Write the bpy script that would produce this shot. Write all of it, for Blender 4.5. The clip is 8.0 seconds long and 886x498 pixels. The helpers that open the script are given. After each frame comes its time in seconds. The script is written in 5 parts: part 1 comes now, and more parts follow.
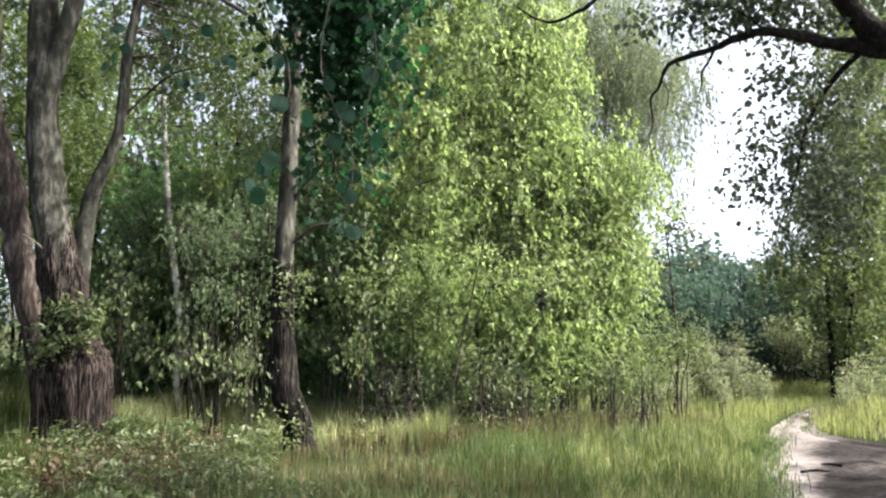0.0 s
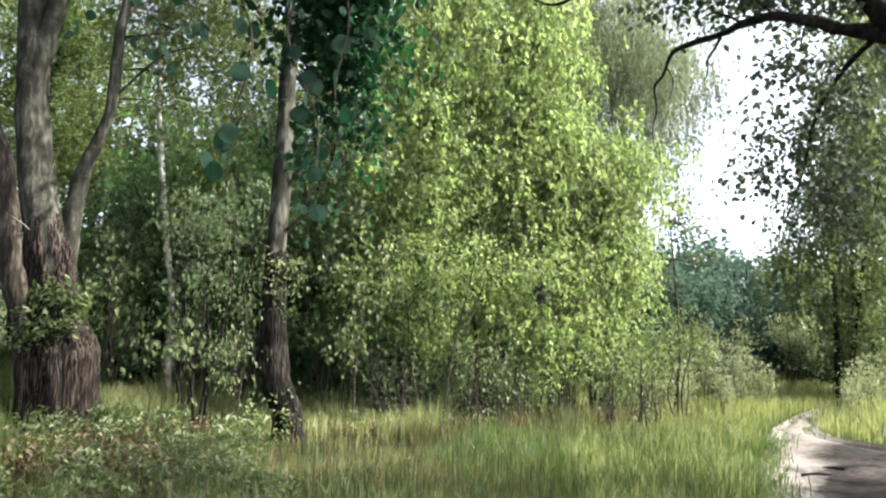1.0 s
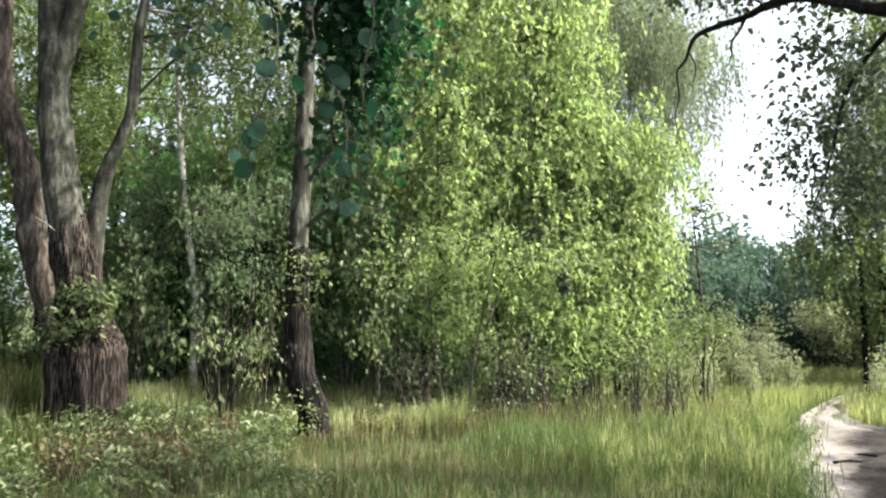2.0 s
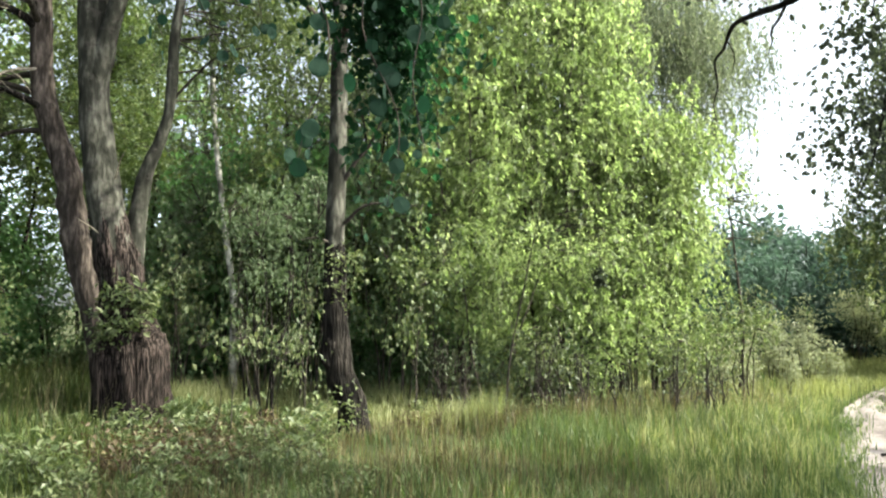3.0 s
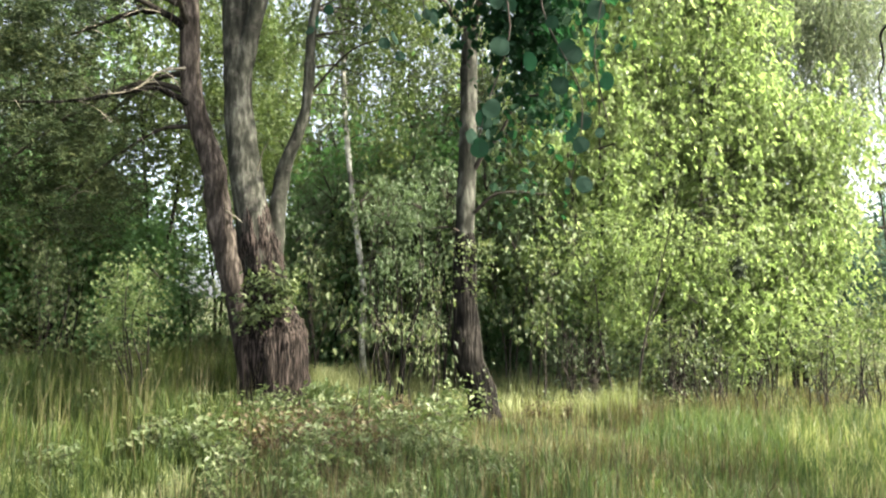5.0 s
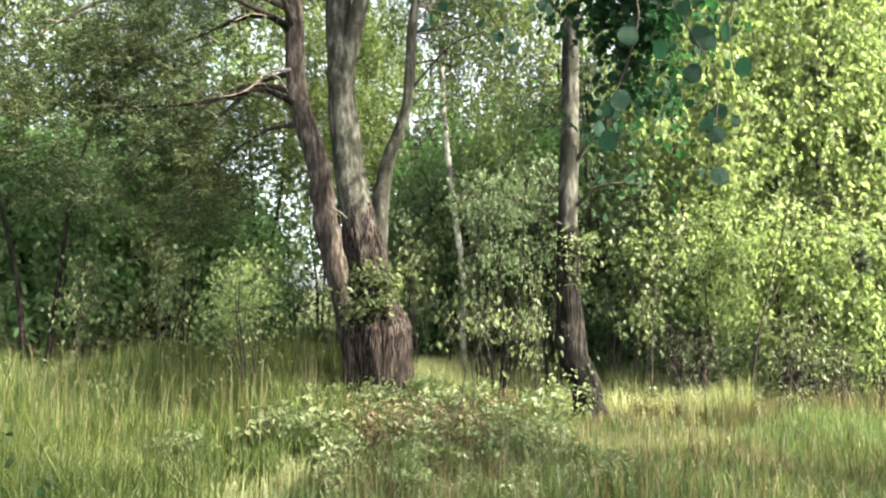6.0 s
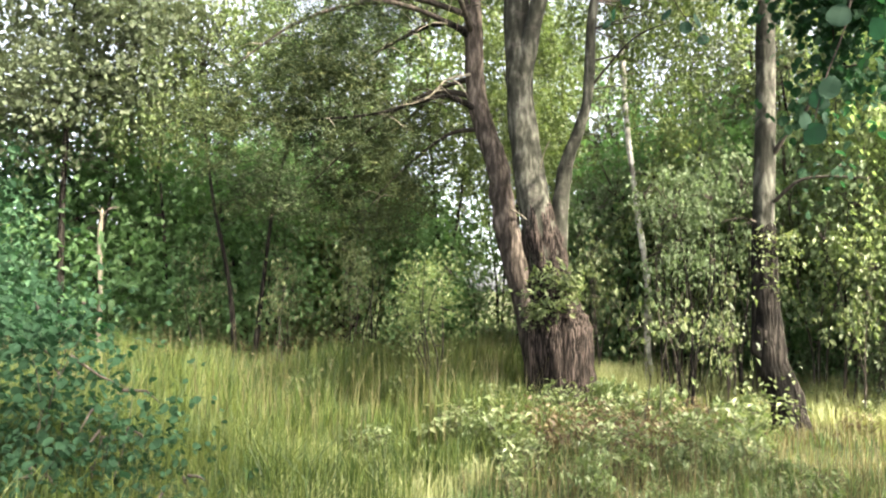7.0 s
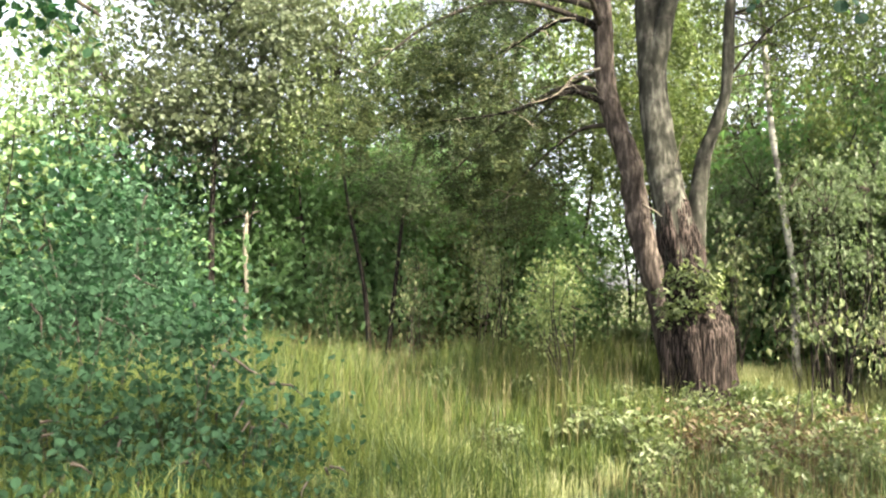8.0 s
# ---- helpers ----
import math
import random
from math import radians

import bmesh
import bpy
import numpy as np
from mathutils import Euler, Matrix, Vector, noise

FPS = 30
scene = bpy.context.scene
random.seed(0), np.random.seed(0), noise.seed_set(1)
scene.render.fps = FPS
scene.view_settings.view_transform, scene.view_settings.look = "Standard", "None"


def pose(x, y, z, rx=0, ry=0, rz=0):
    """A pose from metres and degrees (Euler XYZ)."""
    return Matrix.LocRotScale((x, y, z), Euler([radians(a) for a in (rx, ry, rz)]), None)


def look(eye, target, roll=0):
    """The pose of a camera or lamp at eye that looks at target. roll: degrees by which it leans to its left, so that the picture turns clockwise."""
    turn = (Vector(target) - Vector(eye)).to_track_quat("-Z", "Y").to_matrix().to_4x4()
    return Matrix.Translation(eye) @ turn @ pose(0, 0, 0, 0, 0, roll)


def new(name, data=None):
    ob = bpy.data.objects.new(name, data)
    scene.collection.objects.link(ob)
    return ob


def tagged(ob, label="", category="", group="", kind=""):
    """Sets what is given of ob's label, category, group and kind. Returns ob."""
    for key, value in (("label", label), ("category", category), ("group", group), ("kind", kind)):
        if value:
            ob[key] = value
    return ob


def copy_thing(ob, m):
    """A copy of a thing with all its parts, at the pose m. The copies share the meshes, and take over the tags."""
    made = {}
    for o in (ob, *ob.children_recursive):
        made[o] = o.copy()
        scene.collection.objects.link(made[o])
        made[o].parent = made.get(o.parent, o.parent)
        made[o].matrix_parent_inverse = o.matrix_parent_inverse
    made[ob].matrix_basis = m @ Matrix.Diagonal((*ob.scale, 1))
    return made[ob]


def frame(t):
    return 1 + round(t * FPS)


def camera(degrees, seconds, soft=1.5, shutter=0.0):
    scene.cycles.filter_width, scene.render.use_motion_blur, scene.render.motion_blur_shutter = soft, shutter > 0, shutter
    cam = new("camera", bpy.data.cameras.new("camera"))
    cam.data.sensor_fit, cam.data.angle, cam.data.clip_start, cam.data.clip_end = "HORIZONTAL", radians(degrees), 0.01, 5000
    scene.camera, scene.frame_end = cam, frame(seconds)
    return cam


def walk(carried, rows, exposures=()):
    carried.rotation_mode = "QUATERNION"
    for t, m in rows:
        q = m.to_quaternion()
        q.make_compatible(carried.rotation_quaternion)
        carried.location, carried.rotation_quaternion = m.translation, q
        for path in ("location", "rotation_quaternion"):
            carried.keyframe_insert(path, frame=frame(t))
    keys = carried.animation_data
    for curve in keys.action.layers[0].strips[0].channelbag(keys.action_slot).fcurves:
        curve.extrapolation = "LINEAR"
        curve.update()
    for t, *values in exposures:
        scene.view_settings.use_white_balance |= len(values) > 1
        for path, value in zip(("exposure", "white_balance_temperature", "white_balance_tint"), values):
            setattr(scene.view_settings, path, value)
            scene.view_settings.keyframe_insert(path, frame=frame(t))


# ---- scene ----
cam = camera(61.7, 8.0, soft=2.2)
ROWS = [
    (0.0, -0.001, 0.001, 1.511, 95.94, -0.40, 2.91),
    (0.5, 0.070, 0.132, 1.510, 95.71, -0.84, 2.79),
    (1.0, 0.111, 0.220, 1.507, 95.33, -1.55, 3.33),
    (1.5, 0.090, 0.252, 1.511, 94.90, -1.20, 4.10),
    (1.7, 0.079, 0.248, 1.512, 94.79, -0.82, 4.41),
    (2.8, -0.000, 0.223, 1.507, 94.53, 0.25, 6.07),
    (3.0, -0.024, 0.221, 1.507, 94.40, 0.30, 7.03),
    (3.5, -0.086, 0.224, 1.502, 94.35, 0.21, 10.54),
    (4.0, -0.137, 0.218, 1.497, 94.11, 0.11, 12.18),
    (4.2, -0.161, 0.215, 1.495, 93.98, 0.10, 13.20),
    (5.3, -0.313, 0.204, 1.464, 93.72, -0.41, 16.23),
    (5.5, -0.337, 0.195, 1.463, 93.60, -0.32, 17.19),
    (6.0, -0.389, 0.187, 1.481, 93.23, -0.32, 22.50),
    (6.5, -0.416, 0.193, 1.497, 93.15, -0.45, 29.28),
    (7.0, -0.411, 0.195, 1.498, 93.12, -0.64, 36.23),
    (7.5, -0.413, 0.182, 1.493, 93.09, -0.66, 40.42),
    (8.0, -0.433, 0.176, 1.497, 92.94, -0.62, 46.05),
]
walk(cam, [(t, pose(x, y, z, rx, ry, rz)) for t, x, y, z, rx, ry, rz in ROWS],
     [(0.0, 2.53, 6300, 10), (0.5, 2.55, 6350, 5), (1.0, 2.61, 6390, 4), (3.0, 2.64, 6500, 1), (3.5, 2.45, 6600, -3), (4.2, 2.61, 6650, -1), (5.3, 3.14, 6800, 3), (6.5, 3.43, 7000, 5), (8.0, 3.47, 7250, 7)])

# ---------------------------------------------------------------- light
SUN_AZ, SUN_EL = 93.0, 39.0
world = bpy.data.worlds.new("sky")
scene.world = world
world.use_nodes = True
wn = world.node_tree.nodes
sky = wn.new("ShaderNodeTexSky")
sky.sky_type, sky.sun_disc = "NISHITA", False
sky.sun_elevation, sky.sun_rotation = radians(SUN_EL), radians(SUN_AZ)
sky.air_density, sky.dust_density, sky.ozone_density = 0.3, 3.6, 0.2
wn["Background"].inputs["Strength"].default_value = 0.15
haze = wn.new("ShaderNodeHueSaturation")  # thin white summer haze
haze.inputs["Saturation"].default_value = 0.5
world.node_tree.links.new(sky.outputs["Color"], haze.inputs["Color"])
world.node_tree.links.new(haze.outputs["Color"], wn["Background"].inputs["Color"])
sun = new("sun", bpy.data.lights.new("sun", "SUN"))
sun.data.energy, sun.data.angle, sun.data.color = 2.3, radians(0.6), (1.0, 0.93, 0.8)
a, e = radians(SUN_AZ), radians(SUN_EL)
sun.matrix_world = look((40 * math.sin(a) * math.cos(e), 40 * math.cos(a) * math.cos(e), 40 * math.sin(e)), (0, 0, 0))


# ---------------------------------------------------------------- materials
def nodes_of(name):
    m = bpy.data.materials.new(name)
    m.use_nodes = True
    nt = m.node_tree
    return m, nt.nodes, nt.links, nt.nodes["Principled BSDF"]


def ramp(nodes, stops):
    r = nodes.new("ShaderNodeValToRGB")
    el = r.color_ramp.elements
    while len(el) < len(stops):
        el.new(0.5)
    for k, (p, c) in zip(el, stops):
        k.position, k.color = p, (*c, 1)
    return r


def leaf_material(name, dark, mid, light, through_tint, thin=0.42, gloss=0.55, vary=0.62):
    """Leaf: varied from leaf to leaf and from bough to bough, lets light through."""
    m, n, l, b = nodes_of(name)
    geo, pos, noi = n.new("ShaderNodeNewGeometry"), n.new("ShaderNodeTexCoord"), n.new("ShaderNodeTexNoise")
    noi.inputs["Scale"].default_value, noi.inputs["Detail"].default_value = 0.9, 3
    l.new(pos.outputs["Object"], noi.inputs["Vector"])
    mixv = n.new("ShaderNodeMath")
    mixv.operation = "MULTIPLY_ADD"
    l.new(noi.outputs["Fac"], mixv.inputs[0])
    mixv.inputs[1].default_value = 1.1
    sc = n.new("ShaderNodeMath")
    sc.operation = "MULTIPLY_ADD"
    l.new(geo.outputs["Random Per Island"], sc.inputs[0])
    sc.inputs[1].default_value, sc.inputs[2].default_value = vary, -0.05 - vary / 2
    l.new(sc.outputs[0], mixv.inputs[2])
    r = ramp(n, [(0.0, dark), (0.5, mid), (1.0, light)])
    l.new(mixv.outputs[0], r.inputs["Fac"])
    l.new(r.outputs["Color"], b.inputs["Base Color"])
    b.inputs["Roughness"].default_value, b.inputs["Specular IOR Level"].default_value = gloss, 0.35
    tr, mx, tint = n.new("ShaderNodeBsdfTranslucent"), n.new("ShaderNodeMixShader"), n.new("ShaderNodeMix")
    tint.data_type, tint.blend_type = "RGBA", "MULTIPLY"
    tint.inputs["Factor"].default_value = 1.0
    l.new(r.outputs["Color"], tint.inputs["A"])
    tint.inputs["B"].default_value = (*through_tint, 1)
    l.new(tint.outputs["Result"], tr.inputs["Color"])
    mx.inputs["Fac"].default_value = thin
    l.new(b.outputs["BSDF"], mx.inputs[1])
    l.new(tr.outputs["BSDF"], mx.inputs[2])
    l.new(mx.outputs["Shader"], n["Material Output"].inputs["Surface"])
    return m


def bark_material(name, dark, mid, light, stretch=5.0, scale=9.0, bump=0.6, marks=None, ridges=1.1):
    m, n, l, b = nodes_of(name)
    tc, mp = n.new("ShaderNodeTexCoord"), n.new("ShaderNodeMapping")
    mp.inputs["Scale"].default_value = (stretch, stretch, 1.0)
    l.new(tc.outputs["Object"], mp.inputs["Vector"])
    n1, n2 = n.new("ShaderNodeTexNoise"), n.new("ShaderNodeTexNoise")
    n1.inputs["Scale"].default_value, n1.inputs["Detail"].default_value = scale, 6
    n2.inputs["Scale"].default_value, n2.inputs["Detail"].default_value = 2.2, 4
    l.new(mp.outputs["Vector"], n1.inputs["Vector"])
    l.new(tc.outputs["Object"], n2.inputs["Vector"])
    add = n.new("ShaderNodeMath")
    add.operation = "MULTIPLY_ADD"
    l.new(n2.outputs["Fac"], add.inputs[0])
    add.inputs[1].default_value = 0.9
    half = n.new("ShaderNodeMath")
    half.operation = "MULTIPLY_ADD"
    l.new(n1.outputs["Fac"], half.inputs[0])
    half.inputs[1].default_value, half.inputs[2].default_value = ridges, 0.05 - ridges / 2
    l.new(half.outputs[0], add.inputs[2])
    r = ramp(n, [(0.2, dark), (0.5, mid), (0.85, light)])
    l.new(add.outputs[0], r.inputs["Fac"])
    colour = r.outputs["Color"]
    if marks:
        mp2, n3 = n.new("ShaderNodeMapping"), n.new("ShaderNodeTexNoise")
        mp2.inputs["Scale"].default_value = (1.0, 1.0, 2.2)
        n3.inputs["Scale"].default_value, n3.inputs["Detail"].default_value = 5.0, 4
        l.new(tc.outputs["Object"], mp2.inputs["Vector"])
        l.new(mp2.outputs["Vector"], n3.inputs["Vector"])
        r3, mx = ramp(n, [(0.58, (0, 0, 0)), (0.66, (1, 1, 1))]), n.new("ShaderNodeMix")
        mx.data_type = "RGBA"
        l.new(n3.outputs["Fac"], r3.inputs["Fac"])
        l.new(r3.outputs["Color"], mx.inputs["Factor"])
        l.new(colour, mx.inputs["A"])
        mx.inputs["B"].default_value = (*marks, 1)
        colour = mx.outputs["Result"]
    l.new(colour, b.inputs["Base Color"])
    b.inputs["Roughness"].default_value, b.inputs["Specular IOR Level"].default_value = 0.92, 0.12
    bp = n.new("ShaderNodeBump")
    bp.inputs["Strength"].default_value, bp.inputs["Distance"].default_value = bump, 0.03 * ridges
    l.new(n1.outputs["Fac"], bp.inputs["Height"])
    l.new(bp.outputs["Normal"], b.inputs["Normal"])
    return m


def soil_material(name, stops, scale, fine, bump):
    m, n, l, b = nodes_of(name)
    tc, n1, n2 = n.new("ShaderNodeTexCoord"), n.new("ShaderNodeTexNoise"), n.new("ShaderNodeTexNoise")
    n1.inputs["Scale"].default_value, n1.inputs["Detail"].default_value = scale, 5
    n2.inputs["Scale"].default_value, n2.inputs["Detail"].default_value = fine, 6
    for k in (n1, n2):
        l.new(tc.outputs["Object"], k.inputs["Vector"])
    add = n.new("ShaderNodeMath")
    add.operation = "MULTIPLY_ADD"
    l.new(n2.outputs["Fac"], add.inputs[0])
    add.inputs[1].default_value = 0.6
    sub = n.new("ShaderNodeMath")
    sub.operation = "MULTIPLY_ADD"
    l.new(n1.outputs["Fac"], sub.inputs[0])
    sub.inputs[1].default_value, sub.inputs[2].default_value = 1.2, -0.4
    l.new(sub.outputs[0], add.inputs[2])
    r = ramp(n, stops)
    l.new(add.outputs[0], r.inputs["Fac"])
    l.new(r.outputs["Color"], b.inputs["Base Color"])
    b.inputs["Roughness"].default_value, b.inputs["Specular IOR Level"].default_value = 0.95, 0.1
    bp = n.new("ShaderNodeBump")
    bp.inputs["Strength"].default_value, bp.inputs["Distance"].default_value = bump, 0.03
    l.new(n2.outputs["Fac"], bp.inputs["Height"])
    l.new(bp.outputs["Normal"], b.inputs["Normal"])
    return m


LEAF_BRIGHT = leaf_material("leaf_birch_bright", (0.112, 0.153, 0.063), (0.19, 0.246, 0.112), (0.33, 0.378, 0.22), (1.3, 1.38, 0.93), 0.63, 0.45, 0.75)
LEAF_GREY = leaf_material("leaf_birch_grey", (0.042, 0.06, 0.033), (0.076, 0.096, 0.056), (0.122, 0.14, 0.09), (1.3, 1.3, 0.95), 0.42)
LEAF_WEEP = leaf_material("leaf_birch_weeping", (0.08, 0.1, 0.065), (0.15, 0.18, 0.115), (0.24, 0.27, 0.18), (1.25, 1.3, 1.0), 0.55)
# Broad dangling leaves: the shade they hang in is put into the dark teal.
LEAF_NEAR_SHADED = leaf_material("leaf_aspen_broad_shaded", (0.007, 0.022, 0.013), (0.011, 0.034, 0.02), (0.019, 0.05, 0.03), (1.0, 1.3, 1.0), 0.4, 0.9, 0.3)
LEAF_MID = leaf_material("leaf_mid", (0.048, 0.074, 0.03), (0.088, 0.122, 0.05), (0.15, 0.178, 0.08), (1.4, 1.45, 0.8), 0.46, 0.48)
LEAF_LUSH = leaf_material("leaf_lush_green", (0.06, 0.118, 0.054), (0.105, 0.188, 0.085), (0.175, 0.255, 0.128), (1.2, 1.45, 0.85), 0.55)
LEAF_DARK = leaf_material("leaf_dark", (0.06, 0.095, 0.043), (0.1, 0.155, 0.068), (0.175, 0.225, 0.105), (1.2, 1.45, 0.8), 0.42)
LEAF_ASPEN = leaf_material("leaf_aspen", (0.0095, 0.03, 0.0135), (0.0145, 0.044, 0.0205), (0.023, 0.06, 0.029), (1.1, 1.4, 0.95), 0.5, 0.95, 0.35)
LEAF_PALE = leaf_material("leaf_pale_undergrowth", (0.05, 0.072, 0.03), (0.12, 0.15, 0.068), (0.225, 0.25, 0.135), (1.25, 1.35, 0.85), 0.42, 0.45, 0.9)
LEAF_UNDER = leaf_material("leaf_understory", (0.075, 0.108, 0.058), (0.115, 0.155, 0.085), (0.17, 0.205, 0.125), (1.2, 1.35, 0.95), 0.5, 0.55, 0.5)
LEAF_DEEP = leaf_material("leaf_deep_green", (0.025, 0.065, 0.032), (0.042, 0.098, 0.05), (0.07, 0.135, 0.075), (1.1, 1.35, 0.95), 0.45, 0.6, 0.5)
LEAF_RUST = leaf_material("leaf_rusty_bramble", (0.055, 0.036, 0.022), (0.11, 0.088, 0.05), (0.17, 0.165, 0.08), (1.3, 1.1, 0.7), 0.35)
LEAF_OAK = leaf_material("leaf_oak", (0.025, 0.032, 0.022), (0.046, 0.058, 0.038), (0.085, 0.1, 0.066), (1.2, 1.25, 1.0), 0.45, 0.6)
LEAF_SILVER = leaf_material("leaf_silver_willow", (0.17, 0.19, 0.12), (0.29, 0.31, 0.21), (0.42, 0.44, 0.33), (1.2, 1.25, 0.9), 0.4, 0.5)
# Distance haze is mixed into this leaf colour: bluer, with little variation.
LEAF_FAR_HAZED = leaf_material("leaf_far_hazed", (0.03, 0.056, 0.046), (0.055, 0.092, 0.074), (0.092, 0.132, 0.106), (1.2, 1.3, 1.0), 0.4, 0.7, 0.3)
NEEDLE = leaf_material("pine_needles", (0.008, 0.015, 0.005), (0.022, 0.038, 0.012), (0.08, 0.09, 0.033), (1.2, 1.2, 0.7), 0.25, 0.85)
GRASS_GREEN = leaf_material("grass_green", (0.034, 0.06, 0.024), (0.072, 0.11, 0.043), (0.16, 0.19, 0.09), (1.4, 1.5, 0.7), 0.4, 0.5, 1.05)
GRASS_TALL = leaf_material("grass_tall_yellow", (0.018, 0.036, 0.008), (0.042, 0.068, 0.015), (0.115, 0.138, 0.042), (1.4, 1.4, 0.7), 0.42, 0.5, 1.05)
# Lit version of the grass: sunshine is put into the paler blade colour.
GRASS_PALE_LIT = leaf_material("grass_pale_lit", (0.13, 0.155, 0.065), (0.23, 0.25, 0.12), (0.36, 0.365, 0.21), (1.3, 1.35, 0.8), 0.42, 0.5, 1.05)
GRASS_DRY = leaf_material("grass_dry", (0.046, 0.042, 0.021), (0.1, 0.09, 0.042), (0.205, 0.185, 0.098), (1.3, 1.2, 0.8), 0.35, 0.6, 1.05)
BARK_WILLOW = bark_material("bark_willow", (0.0035, 0.0027, 0.0025), (0.017, 0.013, 0.0115), (0.075, 0.058, 0.051), 13.0, 4.5, 1.0, None, 2.6)
BARK_GREY = bark_material("bark_grey_upper", (0.008, 0.0078, 0.0062), (0.026, 0.026, 0.0205), (0.125, 0.122, 0.103), 3.0, 5.0, 0.8, (0.035, 0.032, 0.028))
BARK_PINE = bark_material("bark_pine", (0.012, 0.0095, 0.0083), (0.043, 0.035, 0.0305), (0.155, 0.127, 0.112), 4.0, 5.0, 0.9, None, 1.3)
BARK_BLACK = bark_material("bark_furrowed_dark", (0.003, 0.0026, 0.0022), (0.0085, 0.0072, 0.006), (0.036, 0.031, 0.027), 7.0, 5.0, 1.0, None, 2.0)
BARK_BOUGH = bark_material("bark_bough_dark", (0.006, 0.005, 0.0045), (0.016, 0.0135, 0.0115), (0.045, 0.039, 0.034), 1.0, 26.0, 0.7, None, 1.2)
BARK_BIRCH = bark_material("bark_birch", (0.1, 0.095, 0.083), (0.27, 0.26, 0.235), (0.6, 0.58, 0.53), 1.0, 7.0, 0.4, (0.03, 0.027, 0.024), 1.8)
BARK_TWIG = bark_material("bark_twig", (0.016, 0.014, 0.012), (0.038, 0.032, 0.027), (0.085, 0.072, 0.06), 3.0, 10.0, 0.3)
WOOD_DEAD = bark_material("wood_dead_pale", (0.12, 0.105, 0.08), (0.21, 0.185, 0.145), (0.32, 0.29, 0.24), 6.0, 6.0, 0.4)
SOIL = soil_material("soil_litter", [(0.2, (0.02, 0.022, 0.011)), (0.5, (0.042, 0.048, 0.02)), (0.8, (0.065, 0.075, 0.03))], 0.8, 14.0, 0.6)
SAND = soil_material("sandy_track", [(0.2, (0.08, 0.066, 0.06)), (0.5, (0.17, 0.15, 0.14)), (0.8, (0.29, 0.26, 0.25))], 0.9, 18.0, 0.5)
nt = SAND.node_tree
sand_colour = nt.nodes["Principled BSDF"].inputs["Base Color"].links[0].from_socket
# Right of the pale strip: brown earth with the trees' shade painted into it.
shaded_earth_ramp, shaded_earth_mix, shaded_earth_at, shaded_earth_noise, shaded_earth_edge = ramp(nt.nodes, [(0.25, (0.009, 0.007, 0.007)), (0.55, (0.022, 0.018, 0.017)), (0.85, (0.09, 0.077, 0.073))]), nt.nodes.new("ShaderNodeMix"), nt.nodes.new("ShaderNodeAttribute"), nt.nodes.new("ShaderNodeTexNoise"), nt.nodes.new("ShaderNodeMath")
shaded_earth_at.attribute_name, shaded_earth_mix.data_type = "shaded_earth", "RGBA"
shaded_earth_noise.inputs["Scale"].default_value, shaded_earth_noise.inputs["Detail"].default_value = 2.6, 5
shaded_earth_edge.operation, shaded_earth_edge.use_clamp = "MULTIPLY", True
shaded_earth_double = nt.nodes.new("ShaderNodeMath")
shaded_earth_double.operation = "MULTIPLY"
shaded_earth_double.inputs[1].default_value = 3.0
for a, b in ((sand_colour.node.inputs["Fac"].links[0].from_socket, shaded_earth_ramp.inputs["Fac"]), (shaded_earth_noise.outputs["Fac"], shaded_earth_edge.inputs[0]), (shaded_earth_at.outputs["Fac"], shaded_earth_double.inputs[0]), (shaded_earth_double.outputs[0], shaded_earth_edge.inputs[1]), (shaded_earth_edge.outputs[0], shaded_earth_mix.inputs["Factor"]),
             (sand_colour, shaded_earth_mix.inputs["A"]), (shaded_earth_ramp.outputs["Color"], shaded_earth_mix.inputs["B"]), (shaded_earth_mix.outputs["Result"], nt.nodes["Principled BSDF"].inputs["Base Color"])):
    nt.links.new(a, b)


# ---------------------------------------------------------------- mesh tools
UP = np.array((0.0, 0.0, 1.0))


def unit(v):
    return v / np.maximum(np.linalg.norm(v, axis=-1, keepdims=True), 1e-9)


def mesh_of(name, verts, faces, mat, smooth=False):
    """faces: one array of quads or triangles, or a list of such arrays."""
    faces = [f for f in (faces if isinstance(faces, list) else [faces]) if len(f)]
    me = bpy.data.meshes.new(name)
    me.vertices.add(len(verts))
    me.vertices.foreach_set("co", np.asarray(verts, dtype=np.float32).ravel())
    total = np.concatenate([np.full(len(f), f.shape[1]) for f in faces])
    me.loops.add(int(total.sum()))
    me.loops.foreach_set("vertex_index", np.concatenate([f.ravel() for f in faces]).astype(np.int32))
    me.polygons.add(len(total))
    me.polygons.foreach_set("loop_start", np.concatenate([[0], np.cumsum(total)[:-1]]).astype(np.int32))
    me.polygons.foreach_set("use_smooth", np.full(len(total), smooth))
    me.update(calc_edges=True)
    me.validate()
    me.materials.append(mat)
    return me


def thing(name, at, label, category, group="", kind=""):
    ob = new(name)
    ob.location = at
    ob.empty_display_size = 0.1
    return tagged(ob, label, category, group, kind)


def part(name, me, parent, label="", kind=""):
    ob = new(name, me)
    ob.parent = parent
    return tagged(ob, label, kind=kind)


def joined(pieces):
    vs, quads, tris, at = [], [], [], 0
    for v, f in pieces:
        vs.append(v)
        for k in (f if isinstance(f, list) else [f]):
            (quads if k.shape[1] == 4 else tris).append(k + at)
        at += len(v)
    out = []
    if quads:
        out.append(np.concatenate(quads))
    if tris:
        out.append(np.concatenate(tris))
    return np.concatenate(vs), out


